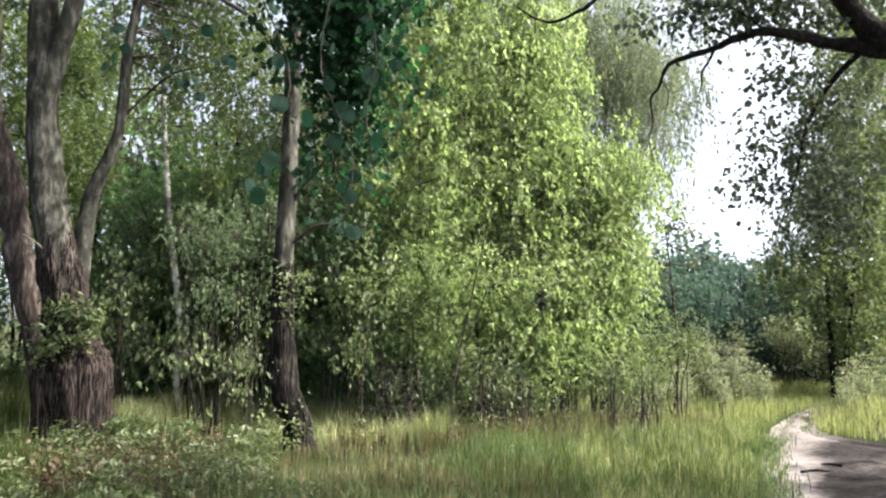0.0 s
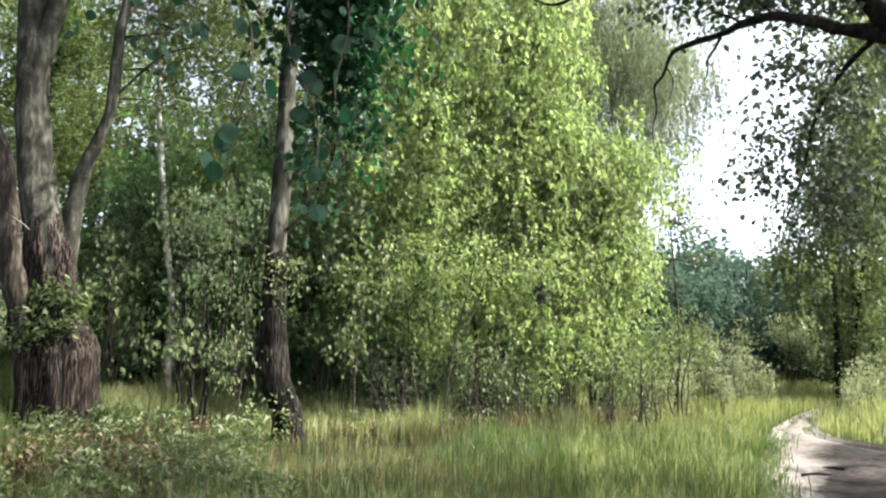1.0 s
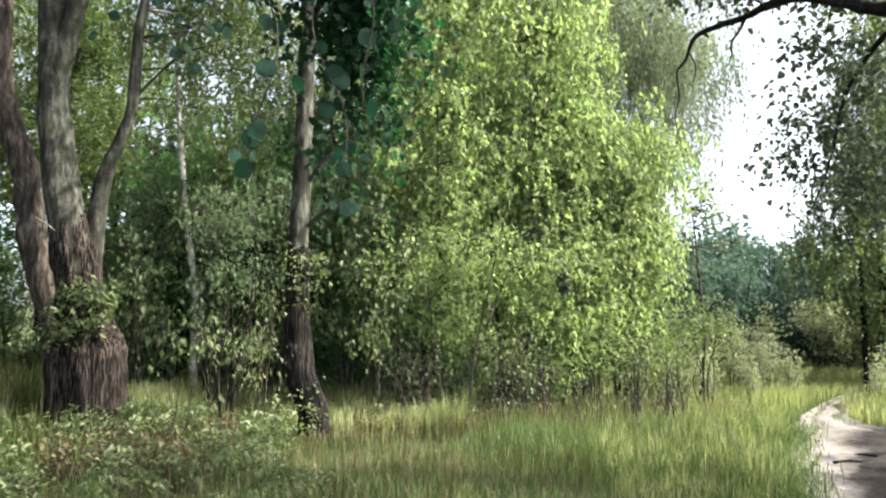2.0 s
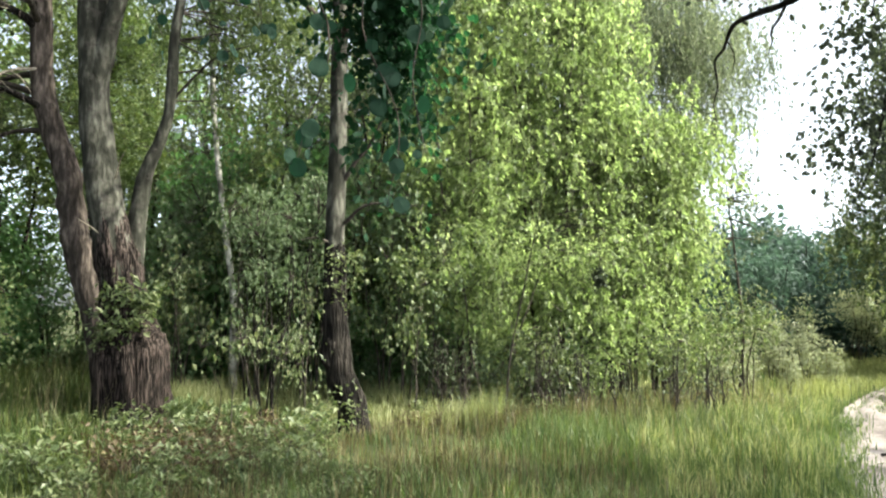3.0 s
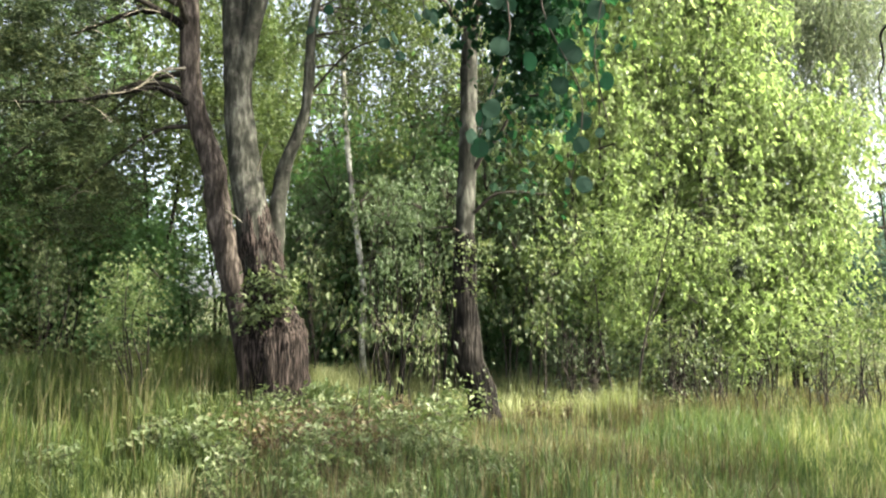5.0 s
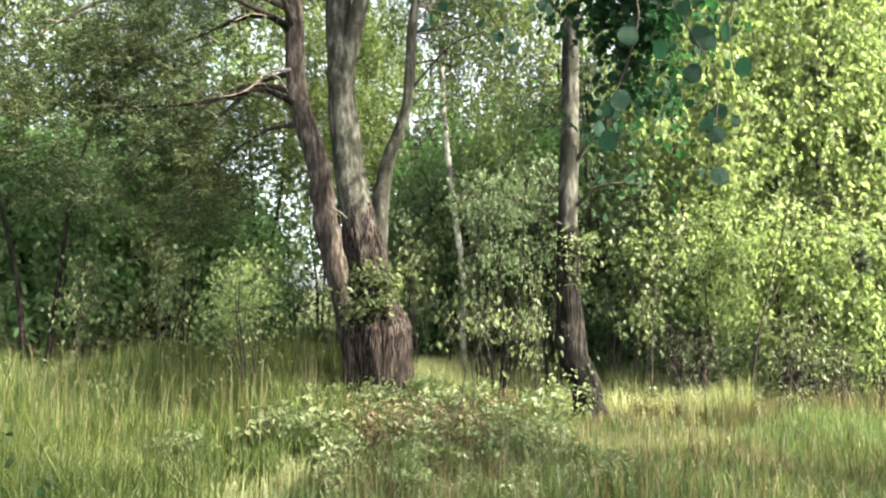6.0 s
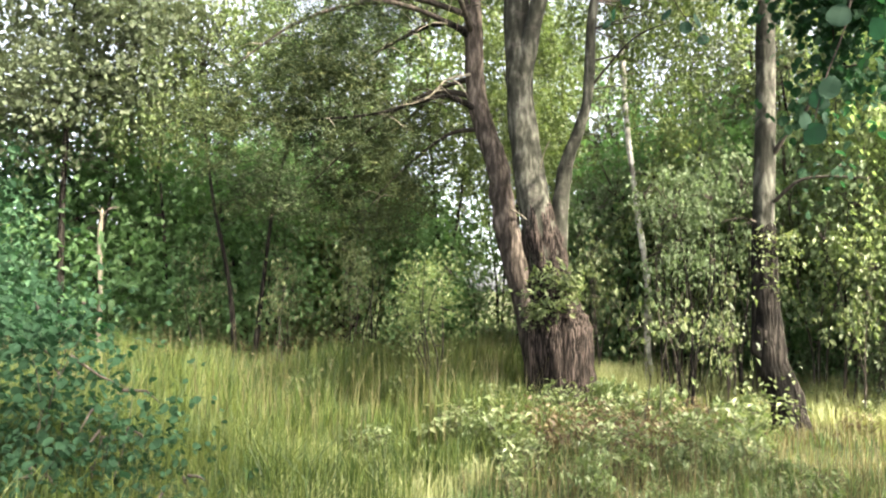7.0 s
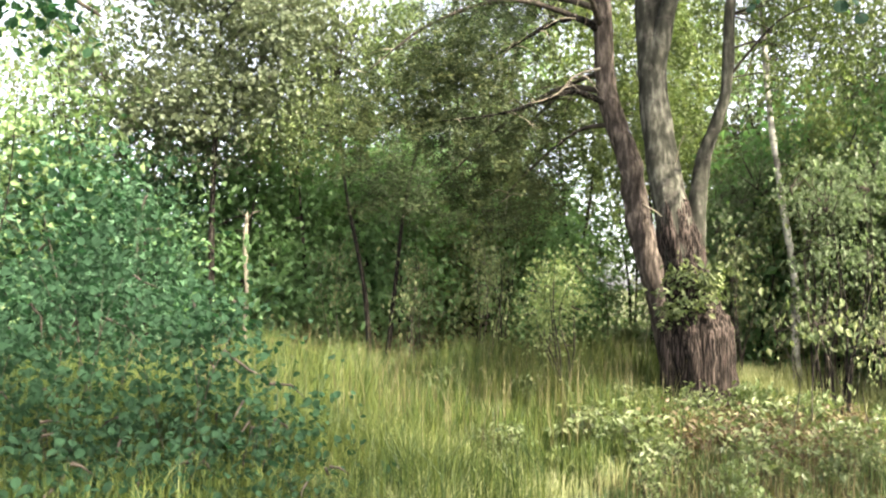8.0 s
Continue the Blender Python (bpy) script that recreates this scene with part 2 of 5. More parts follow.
def curve(pts, count):
    """Points along a Catmull-Rom curve through pts (columns beyond the third come along)."""
    p = np.asarray(pts, float)
    p = np.vstack([2 * p[0] - p[1], p, 2 * p[-1] - p[-2]])
    s = np.linspace(0, len(p) - 3 - 1e-6, count)
    i, u = s.astype(int), (s % 1)[:, None]
    a0, a1, a2, a3 = p[i], p[i + 1], p[i + 2], p[i + 3]
    return 0.5 * (2 * a1 + (a2 - a0) * u + (2 * a0 - 5 * a1 + 4 * a2 - a3) * u ** 2 + (3 * a1 - a0 - 3 * a2 + a3) * u ** 3)


def tube(pts, sides=8, step=0.15, rough=0.0, furrow=0.0, lobes=0.0, seed=0):
    """A tapering stem through rows of x, y, z, radius."""
    rng = np.random.default_rng(seed)
    p = np.asarray(pts, float)
    count = max(len(p), int(np.linalg.norm(np.diff(p[:, :3], axis=0), axis=1).sum() / step) + 1)
    c = curve(p, count)
    r = np.maximum(c[:, 3], 0.001)
    t = unit(np.gradient(c[:, :3], axis=0))
    ref = np.where(np.abs(t[:, :1]) > 0.85, np.array([[0.0, 1.0, 0.0]]), np.array([[1.0, 0.0, 0.0]]))
    s = unit(np.cross(t, ref))
    q = np.cross(s, t)
    ang = np.linspace(0, 2 * math.pi, sides, endpoint=False)
    rr = r[:, None] * np.ones((1, sides))
    if rough:
        walkn = rng.normal(size=(count, sides))
        for _ in range(4):
            walkn = (walkn + np.roll(walkn, 1, 1) + np.roll(walkn, -1, 1) + np.roll(walkn, 1, 0) + np.roll(walkn, -1, 0)) / 5
        rr *= 1 + rough * walkn * 7
    if furrow:
        ridge = np.repeat(rng.choice([-1.0, 0.4, 1.0], size=(1, sides)), count, 0)
        ridge[rng.random((count, sides)) < 0.015] *= -1
        rr *= 1 + furrow * ridge
    if lobes:
        fade = np.clip(1 - (c[:, 2] - c[0, 2]) / 0.7, 0, 1)[:, None] ** 2
        rr *= 1 + lobes * fade * (np.sin(5 * ang + rng.random() * 6) + 0.5 * np.sin(3 * ang + 1))[None]
    rr[-1] *= 0.15
    v = c[:, None, :3] + rr[..., None] * (np.cos(ang)[None, :, None] * s[:, None] + np.sin(ang)[None, :, None] * q[:, None])
    i = np.arange(count - 1)[:, None] * sides
    k = np.arange(sides)[None]
    k2 = (k + 1) % sides
    f = np.stack([i + k, i + k2, i + sides + k2, i + sides + k], -1).reshape(-1, 4)
    return v.reshape(-1, 3), f


def twigs(rng, stem, targets, r0=0.012, sag=0.1, reach=3.0):
    """Thin shoots from the nearest place on the stem, a little below, to each target."""
    out = []
    stem = np.asarray(stem, float)[:, :3]
    for g in targets:
        low = stem - np.array((0, 0, 0.35 * np.linalg.norm(g[:2])))
        d = np.linalg.norm(low - g, axis=1) + np.where(stem[:, 2] > g[2] + 0.3, 3.0, 0)
        s = stem[int(np.argmin(d))]
        if np.linalg.norm(s - g) > reach:
            continue
        m = (s + g) / 2 + rng.normal(size=3) * 0.08 * np.linalg.norm(g - s) + np.array((0, 0, sag * np.linalg.norm(g - s)))
        out.append(tube([(*s, r0), (*m, r0 * 0.65), (*g, r0 * 0.3)], 4, 0.35))
    return out


def leaves(rng, p, length, width, droop=0.35, rounded=False, flat=0.7):
    """One blade at each point: a diamond folded on its rib, or a rounder one of two halves."""
    n = len(p)
    d = unit(unit(rng.normal(size=(n, 3)) * np.array((1, 1, 0.5))) * (1 - droop) - UP * droop)
    s = unit(np.cross(d, UP + rng.normal(size=(n, 3)) * (1 - flat) * 1.6 + 0.05))
    nn = np.cross(s, d)
    size = (0.55 + 0.8 * rng.random((n, 1)))
    ln, wd = length * size, width * size * 0.5
    k = np.arange(n)[:, None]
    if rounded:
        v = np.stack([p, p + 0.22 * ln * d + 0.8 * wd * s + 0.08 * ln * nn, p + 0.65 * ln * d + wd * 0.9 * s + 0.05 * ln * nn, p + ln * d - 0.1 * ln * nn,
                      p + 0.65 * ln * d - wd * 0.9 * s + 0.05 * ln * nn, p + 0.22 * ln * d - 0.8 * wd * s + 0.08 * ln * nn], 1)
        return v.reshape(-1, 3), np.concatenate([k * 6 + np.array([[0, 1, 2, 3]]), k * 6 + np.array([[0, 3, 4, 5]])])
    v = np.stack([p, p + 0.42 * ln * d + wd * s + 0.1 * ln * nn, p + ln * d - 0.12 * ln * nn, p + 0.42 * ln * d - wd * s + 0.1 * ln * nn], 1)
    return v.reshape(-1, 3), k * 4 + np.array([[0, 1, 2, 3]])


def clumps(rng, ells, count, shell=0.45):
    """Places for leaf clumps within ellipsoids (x, y, z, rx, ry, rz), crowded towards their outsides."""
    e = np.asarray(ells, float)
    w = e[:, 3] * e[:, 4] * e[:, 5]
    i = rng.choice(len(e), size=count, p=w / w.sum())
    u = unit(rng.normal(size=(count, 3)))
    ph = rng.random(3) * 6
    lump = 1 + 0.3 * np.sin(4.1 * u[:, 0] + ph[0] + i) * np.sin(4.7 * u[:, 2] + ph[1]) + 0.18 * np.sin(7.3 * u[:, 1] + 5.1 * u[:, 2] + ph[2])
    u = u * lump[:, None] * (rng.random((count, 1)) ** shell)
    return e[i, :3] + u * e[i, 3:6]


def spray(rng, at, per, spread, hang=0.0):
    """Leaf places round each clump; with hang, in strings below it."""
    n = len(at)
    size = spread * (0.6 + 0.8 * rng.random((n, 1, 1)))
    p = at[:, None] + rng.normal(size=(n, per, 3)) * size * np.array((1, 1, 0.7))
    if hang:
        p = at[:, None] + rng.normal(size=(n, per, 3)) * 0.05
        p[..., 2] -= rng.random((n, per)) * hang * (0.4 + 0.9 * rng.random((n, 1)))
        p[..., :2] += rng.normal(size=(n, 1, 2)) * 0.1 * (at[:, None, 2:3] - p[..., 2:3])
    return p.reshape(-1, 3)


def strands(rng, parent, ells, tufts, per, string, hang, length, width, mat, bark, name="hanging_sprays", label="", low=0.5, shell=0.4, thin=1.0, spread=0.16, droop=0.62, flare=0.25):
    """Weeping foliage: tufts of thin hanging twigs, each strung with leaves; no leaf below low."""
    at = clumps(rng, ells, tufts, shell)
    n = tufts * per
    start = np.repeat(at, per, 0) + rng.normal(size=(n, 3)) * spread * np.array((1, 1, 0.6))
    long = hang * (0.35 + 0.75 * rng.random((n, 1))) * np.repeat(0.6 + 0.7 * rng.random((tufts, 1)), per, 0)
    az = np.repeat(rng.random(tufts) * 6.28, per) + rng.normal(size=n) * 0.7
    out = np.stack([np.cos(az), np.sin(az), 0 * az], -1) * (0.1 + flare * rng.random((n, 1)))

    def along(u):
        return start[:, None] + out[:, None] * long[:, None] * (1 - (1 - u) ** 2)[..., None] + (UP * long)[:, None] * (0.10 * u - 1.0 * u ** 1.6)[..., None]
    u = (np.arange(string)[None] + rng.random((n, string))) / string
    p = along(u).reshape(-1, 3) + rng.normal(size=(n * string, 3)) * 0.022
    v, f = leaves(rng, p[p[:, 2] > low], length, width, droop)
    part(name, mesh_of(name, v, f, mat), parent, label, "stuff")
    c = along(np.tile(np.linspace(0, 1, 4), (n, 1)))
    r = thin * np.array((0.006, 0.0045, 0.003, 0.0015))[None, :, None, None]
    tri = np.array(((1, 0, 0), (-0.5, 0.87, 0), (-0.5, -0.87, 0)))[None, None]
    c = c[start[:, 2] - long[:, 0] > low]
    v = (c[:, :, None] + r * tri).reshape(-1, 3)
    b = np.arange(len(c))[:, None, None, None] * 12 + np.arange(3)[None, :, None, None] * 3
    k = np.arange(3)[None, None, :, None]
    f = b + np.concatenate([k, (k + 1) % 3, (k + 1) % 3 + 3, k + 3], -1)
    part("twig_spray", mesh_of("twig_spray", v, f.reshape(-1, 4), bark), parent, "", "stuff")


def crown(rng, parent, ells, count, per, spread, length, width, mat, stem=None, droop=0.35, rounded=False, hang=0.0, shell=0.45, shoots=60, floor=0.05, label="", reach=3.0, twig=0.012):
    at = clumps(rng, ells, count, shell)
    at[:, 2] = np.maximum(at[:, 2], floor)
    p = spray(rng, at, per, spread, hang)
    p = p[p[:, 2] > 0.03]
    v, f = leaves(rng, p, length, width, droop, rounded)
    part("crown", mesh_of("crown", v, f, mat), parent, label, "stuff")
    if stem is not None and shoots:
        pick = at[rng.choice(len(at), size=min(shoots, len(at)), replace=False)]
        v, f = joined(twigs(rng, stem, pick, twig, reach=reach))
        part("twig_spray", mesh_of("twig_spray", v, f, BARK_TWIG, True), parent, "", "stuff")


def shrub(seed, name, at, label, category, stems, height, spread, ells, count, per, clump, length, width, mat, bark=BARK_TWIG, r=0.025, group="", **more):
    """A many-stemmed bush or young tree with its foot at `at`."""
    rng = np.random.default_rng(seed)
    top = thing(name, at, label, category, group)
    every = []
    for k in range(stems):
        az = 2 * math.pi * (k + rng.random() * 0.7) / stems
        out = spread * (0.35 + 0.65 * rng.random())
        h = height * (0.7 + 0.3 * rng.random())
        b = np.array((math.cos(az), math.sin(az))) * 0.12 * min(1.0, spread)
        tip = np.array((math.cos(az), math.sin(az))) * out
        rows = [(*b, -0.05, r), (*(b * 0.7 + tip * 0.2 + rng.normal(size=2) * 0.05), h * 0.3, r * 0.8), (*(tip * 0.55 + rng.normal(size=2) * 0.08), h * 0.62, r * 0.55), (*tip, h, r * 0.2)]
        v, f = tube(rows, 6, 0.2, 0.06, seed=seed + k)
        part("stem", mesh_of("stem", v, f, bark, True), top)
        every.append(curve(rows, 14))
    crown(rng, top, ells, count, per, clump, length, width, mat, np.concatenate(every), **more)
    return top


# ---------------------------------------------------------------- ground and track
def ground_z(x, y):
    z = 0.025 * np.sin(0.9 * x + 0.4) * np.sin(0.7 * y) + 0.02 * np.sin(0.33 * x - 0.5 * y)
    bank = np.clip((x - np.interp(y, RIGHT_Y, RIGHT_X) - 0.1) / 1.5, 0, 1) * np.clip((y - 9.0) / 3.0, 0, 1)
    return z + 0.22 * bank * bank * (3 - 2 * bank)


LEFT_Y = (-12, 2, 4.8, 6.97, 8.38, 9.96, 11.3, 12.7, 14.03, 16.5, 19)
LEFT_X = (-3.1, 0.9, 1.8, 2.52, 2.99, 3.58, 4.2, 5.03, 5.94, 8.5, 12)
RIGHT_Y = (-12, 2, 8.5, 9.5, 10.3, 10.9, 11.5, 12.8, 14.1, 16.5, 19)
RIGHT_X = (2.2, 4.7, 6.4, 6.2, 5.4, 4.85, 4.95, 5.5, 6.35, 8.8, 12.2)


def on_track(x, y, edge=0.0):
    return (x > np.interp(y, LEFT_Y, LEFT_X) - edge) & (x < np.interp(y, RIGHT_Y, RIGHT_X) + edge) & (y < 19)


def sheet(name, xs, ys, z, mat):
    gx, gy = np.meshgrid(xs, ys)
    v = np.stack([gx, gy, z(gx, gy)], -1).reshape(-1, 3)
    i, k = np.meshgrid(np.arange(len(ys) - 1) * len(xs), np.arange(len(xs) - 1), indexing="ij")
    o = (i + k).reshape(-1, 1)
    return mesh_of(name, v, o + np.array([[0, 1, len(xs) + 1, len(xs)]]), mat, True)


u = np.linspace(-1, 1, 161)
far_grid = 14 * u + 900 * u ** 9
ground = new("ground", sheet("ground", far_grid - 1, far_grid + 8, ground_z, SOIL))
tagged(ground, "uneven woodland ground with leaf litter and moss", "ground", kind="structure")

rng = np.random.default_rng(11)
ty = np.arange(-12, 19.01, 0.1)
cols = 44
wl = np.interp(ty, LEFT_Y, LEFT_X) + (0.06 * np.sin(ty * 1.3) + 0.05 * np.sin(ty * 4.7 + 1)) * np.clip((11 - ty) / 2, 0.15, 1) + rng.normal(size=len(ty)) * 0.012
wr = np.interp(ty, RIGHT_Y, RIGHT_X) + 0.05 * np.sin(ty * 1.7 + 1) + 0.05 * np.sin(ty * 5.3) + rng.normal(size=len(ty)) * 0.03
uu = np.linspace(0, 1, cols)
px = wl[:, None] + (wr - wl)[:, None] * uu
py = ty[:, None] * np.ones((1, cols))
rut = 0.03 * np.exp(-((uu - 0.22) / 0.1) ** 2) + 0.03 * np.exp(-((uu - 0.72) / 0.12) ** 2)
pz = ground_z(px, py) + 0.045 - rut + rng.normal(size=px.shape) * 0.004
pz[:, 0] -= 0.05
pz[:, -1] -= 0.05
i, k = np.meshgrid(np.arange(len(ty) - 1) * cols, np.arange(cols - 1), indexing="ij")
# Where the painted tree shade on brown earth begins, across the track.
start = np.interp(ty, (-12, 3.0, 6.8, 9.7, 10.9, 11.4), (-0.9, 1.75, 2.98, 4.2, 4.9, 5.4)) + 0.06 * np.sin(ty * 3.1) + 0.05 * np.sin(ty * 7.3)
shaded_earth = np.clip((px - start[:, None]) / 0.35 + 0.5 + rng.normal(size=px.shape) * 0.12, 0, 1) * (ty < 11.6)[:, None]
track = new("path", mesh_of("path", np.stack([px, py, pz], -1).reshape(-1, 3), (i + k).reshape(-1, 1) + np.array([[0, 1, cols + 1, cols]]), SAND, True))
track.data.attributes.new("shaded_earth", "FLOAT", "POINT").data.foreach_set("value", shaded_earth.ravel().astype(np.float32))
tagged(track, "pale sandy dirt track, brown earth with tree shade painted along its right side", "path", kind="structure")


# ---------------------------------------------------------------- grass
def blades(rng, x, y, height, width, lean=0.35):
    n = len(x)
    b = np.stack([x, y, ground_z(x, y) - 0.01], -1)
    az = rng.random(n) * 2 * math.pi
    s = np.stack([np.cos(az), np.sin(az), 0 * az], -1) * (width * (0.6 + 0.8 * rng.random((n, 1)))) * 0.5
    az = rng.random(n) * 2 * math.pi
    h = height * (0.45 + 0.75 * rng.random((n, 1)))
    ln = np.stack([np.cos(az), np.sin(az), 0 * az], -1) * h * lean * rng.random((n, 1))
    m, t = b + ln * 0.3 + UP * h * 0.6, b + ln + UP * h * (1 - 0.3 * lean)
    v = np.stack([b - s, b + s, m + s * 0.8, m - s * 0.8, t], 1).reshape(-1, 3)
    k = np.arange(n)[:, None] * 5
    return v, [k + np.array([[0, 1, 2, 3]]), k + np.array([[3, 2, 4]])]


def scatter(rng, box, count, keep=None, patch=0.6):
    """Uneven places within x0, x1, y0, y1, in tufts."""
    x0, x1, y0, y1 = box
    cx, cy = rng.uniform(x0, x1, count // 9), rng.uniform(y0, y1, count // 9)
    i = rng.integers(0, len(cx), count)
    loose = rng.random(count) < 0.35
    x = np.where(loose, rng.uniform(x0, x1, count), cx[i] + rng.normal(size=count) * 0.07)
    y = np.where(loose, rng.uniform(y0, y1, count), cy[i] + rng.normal(size=count) * 0.07)
    ok = ~(on_track(x, y, -0.06) | on_track(x + 0.6 * rng.random(count), y, -0.06))
    ok &= (np.sin(1.3 * x + 0.7 * np.sin(2 * y)) * np.sin(1.1 * y + 0.9 * np.sin(1.7 * x)) > -1 + (1 - patch)) | (rng.random(count) < 0.3)
    if keep is not None:
        ok &= keep(x, y)
    return x[ok], y[ok]


def grass(seed, name, label, box, count, height, width, mat, lean=0.35, keep=None, patch=0.6):
    rng = np.random.default_rng(seed)
    x, y = scatter(rng, box, count, keep, patch)
    h = height * (0.78 + 0.36 * np.sin(0.8 * x + 1.1 * np.sin(y)) * np.sin(0.9 * y) + 0.2 * np.sin(3.1 * x + np.sin(2 * y)) * np.sin(2.7 * y))[:, None]
    v, f = blades(rng, x, y, h, width, lean)
    return tagged(new(name, mesh_of(name, v, f, mat)), label, "grass", kind="stuff")


def under_trees(x, y):
    return (x > -4.9 + 0.2 * (9 - y)) & (x < -0.3 + 0.25 * np.sin(3 * y))


grass(1, "verge_grass", "green knee-high verge grass beside the track", (-2.2, 4.4, 3.6, 12.5), 68000, 0.34, 0.008, GRASS_GREEN, 0.35, lambda x, y: ~(under_trees(x, y) & (y > 6.2)) & ((x > 0.9) | (y > 7.4) | (np.sin(37 * x) * np.sin(41 * y) > -0.1)))
grass(2, "dry_grass", "dry tan grass and bents under the trees", (-5.2, 1.4, 4.6, 10.6), 14000, 0.36, 0.008, GRASS_DRY, 0.5, lambda x, y: under_trees(x, y) | ((y < 7.6) & (x < 1.1 - 0.25 * np.abs(np.sin(5 * y)))))
grass(3, "woodland_grass", "sparse green grass under the trees", (-6.2, 1.0, 4.2, 11.5), 18000, 0.30, 0.009, GRASS_GREEN, 0.5)
grass(4, "meadow_grass", "tall yellow-green meadow grass gone to seed", (-13.5, -3.6, 3.0, 12.5), 84000, 0.76, 0.009, GRASS_TALL, 0.3, lambda x, y: (x < -4.4 - 0.25 * (y - 8)) | ((y < 6.6) & (x < -3.2 - 0.3 * (6.6 - y))), 0.85)
grass(5, "meadow_undergrass", "green grass low in the meadow", (-14.0, -3.0, 1.5, 12.0), 26000, 0.38, 0.01, GRASS_GREEN, 0.5, lambda x, y: x < -3.0)
grass(6, "bank_grass", "yellow-green grass on the bank beyond the track, coloured as sunlit", (5.0, 15.0, 9.5, 26.0), 32000, 0.32, 0.014, GRASS_PALE_LIT, 0.4, lambda x, y: x > np.interp(y, RIGHT_Y, RIGHT_X))
grass(7, "far_verge_grass", "grass beside the bend of the track, coloured pale as sunlit", (1.8, 9.0, 11.5, 24.0), 24000, 0.34, 0.014, GRASS_PALE_LIT, 0.4, lambda x, y: x < np.interp(y, LEFT_Y, LEFT_X) - 0.12)
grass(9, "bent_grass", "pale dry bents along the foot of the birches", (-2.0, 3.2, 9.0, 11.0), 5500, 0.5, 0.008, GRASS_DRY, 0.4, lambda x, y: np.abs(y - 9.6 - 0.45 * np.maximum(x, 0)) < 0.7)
grass(10, "rank_grass", "rank green grass among the aspen suckers", (-7.0, -3.2, 0.6, 3.8), 16000, 0.8, 0.008, GRASS_TALL, 0.5)
grass(11, "verge_stalks", "thin upright stalks standing in the verge grass", (-3.5, 3.6, 4.4, 10.5), 2600, 0.5, 0.006, GRASS_DRY, 0.25)
grass(12, "front_tufts", "grass tufts at the meadow's near edge, coloured bright as sunlit", (-5.9, -3.4, 2.9, 4.9), 17000, 0.5, 0.008, GRASS_PALE_LIT, 0.45)
grass(13, "bank_bents", "pale yellow bents on the sunny bank", (4.0, 13.0, 10.0, 21.0), 14000, 0.36, 0.012, GRASS_PALE_LIT, 0.4, lambda x, y: (x > np.interp(y, RIGHT_Y, RIGHT_X)) | (y > 12.0))
grass(14, "sunny_grass", "grass mixed into the verge, coloured pale as sunlit", (1.0, 4.4, 6.0, 12.5), 16000, 0.36, 0.009, GRASS_PALE_LIT, 0.4)
grass(15, "glade_grass", "grass in the glade behind the large trees, coloured pale as sunlit", (-5.2, -0.4, 8.9, 11.6), 19000, 0.72, 0.010, GRASS_PALE_LIT, 0.4)
grass(16, "trodden_grass", "short trodden grass beside the track", (-6.0, 2.0, -6.0, 4.2), 16000, 0.16, 0.009, GRASS_GREEN, 0.6)
grass(8, "wild_grass", "rough grass in the open ground behind the trees", (-22, 4, 11, 30), 12000, 0.5, 0.02, GRASS_GREEN, 0.4)

rng = np.random.default_rng(20)
y = np.where(rng.random(14000) < 0.75, rng.uniform(4, 10.5, 14000), rng.uniform(10, 17, 14000))
x = np.where(rng.random(14000) < 0.5, np.interp(y, LEFT_Y, LEFT_X) - rng.normal(size=14000) * 0.16 + 0.02 * np.sin(y * 2.1), np.interp(y, RIGHT_Y, RIGHT_X) + rng.normal(size=14000) * 0.16 - 0.05 - 0.04 * np.sin(y * 4))
v, f = blades(rng, x, y, np.where(y < 10, 0.17, 0.1)[:, None] * rng.uniform(0.5, 1.6, (14000, 1)), 0.009, 0.7)
tagged(new("edge_grass", mesh_of("edge_grass", v, f, GRASS_GREEN)), "short trodden grass fringing the track", "grass", kind="stuff")

rng = np.random.default_rng(21)
x, y = scatter(rng, (-13.5, -4.2, 3.6, 12.5), 3200, lambda x, y: x < -4.4 - 0.25 * (y - 8))
v, f = blades(rng, x, y, (0.85 + 0.03 * (-x - 4))[:, None], 0.005, 0.25)
hv, hf = leaves(rng, v.reshape(-1, 5, 3)[:, 4] - UP * 0.05, 0.06, 0.008, -0.9)
v, f = joined([(v, f), (hv, hf)])
tagged(new("seeding_bents", mesh_of("seeding_bents", v, f, GRASS_DRY)), "tall straw-coloured seed heads standing above the meadow", "grass", kind="stuff")


# ---------------------------------------------------------------- the large trees
def stem_part(rows, name, mat, parent, sides=16, step=0.08, rough=0.05, furrow=0.0, lobes=0.0, seed=0, label=""):
    v, f = tube(rows, sides, step, rough, furrow, lobes, seed)
    return part(name, mesh_of(name, v, f, mat, True), parent, label)


def shifted(rows, at):
    return [(r[0] - at[0], r[1] - at[1], r[2] - at[2], r[3]) for r in rows]


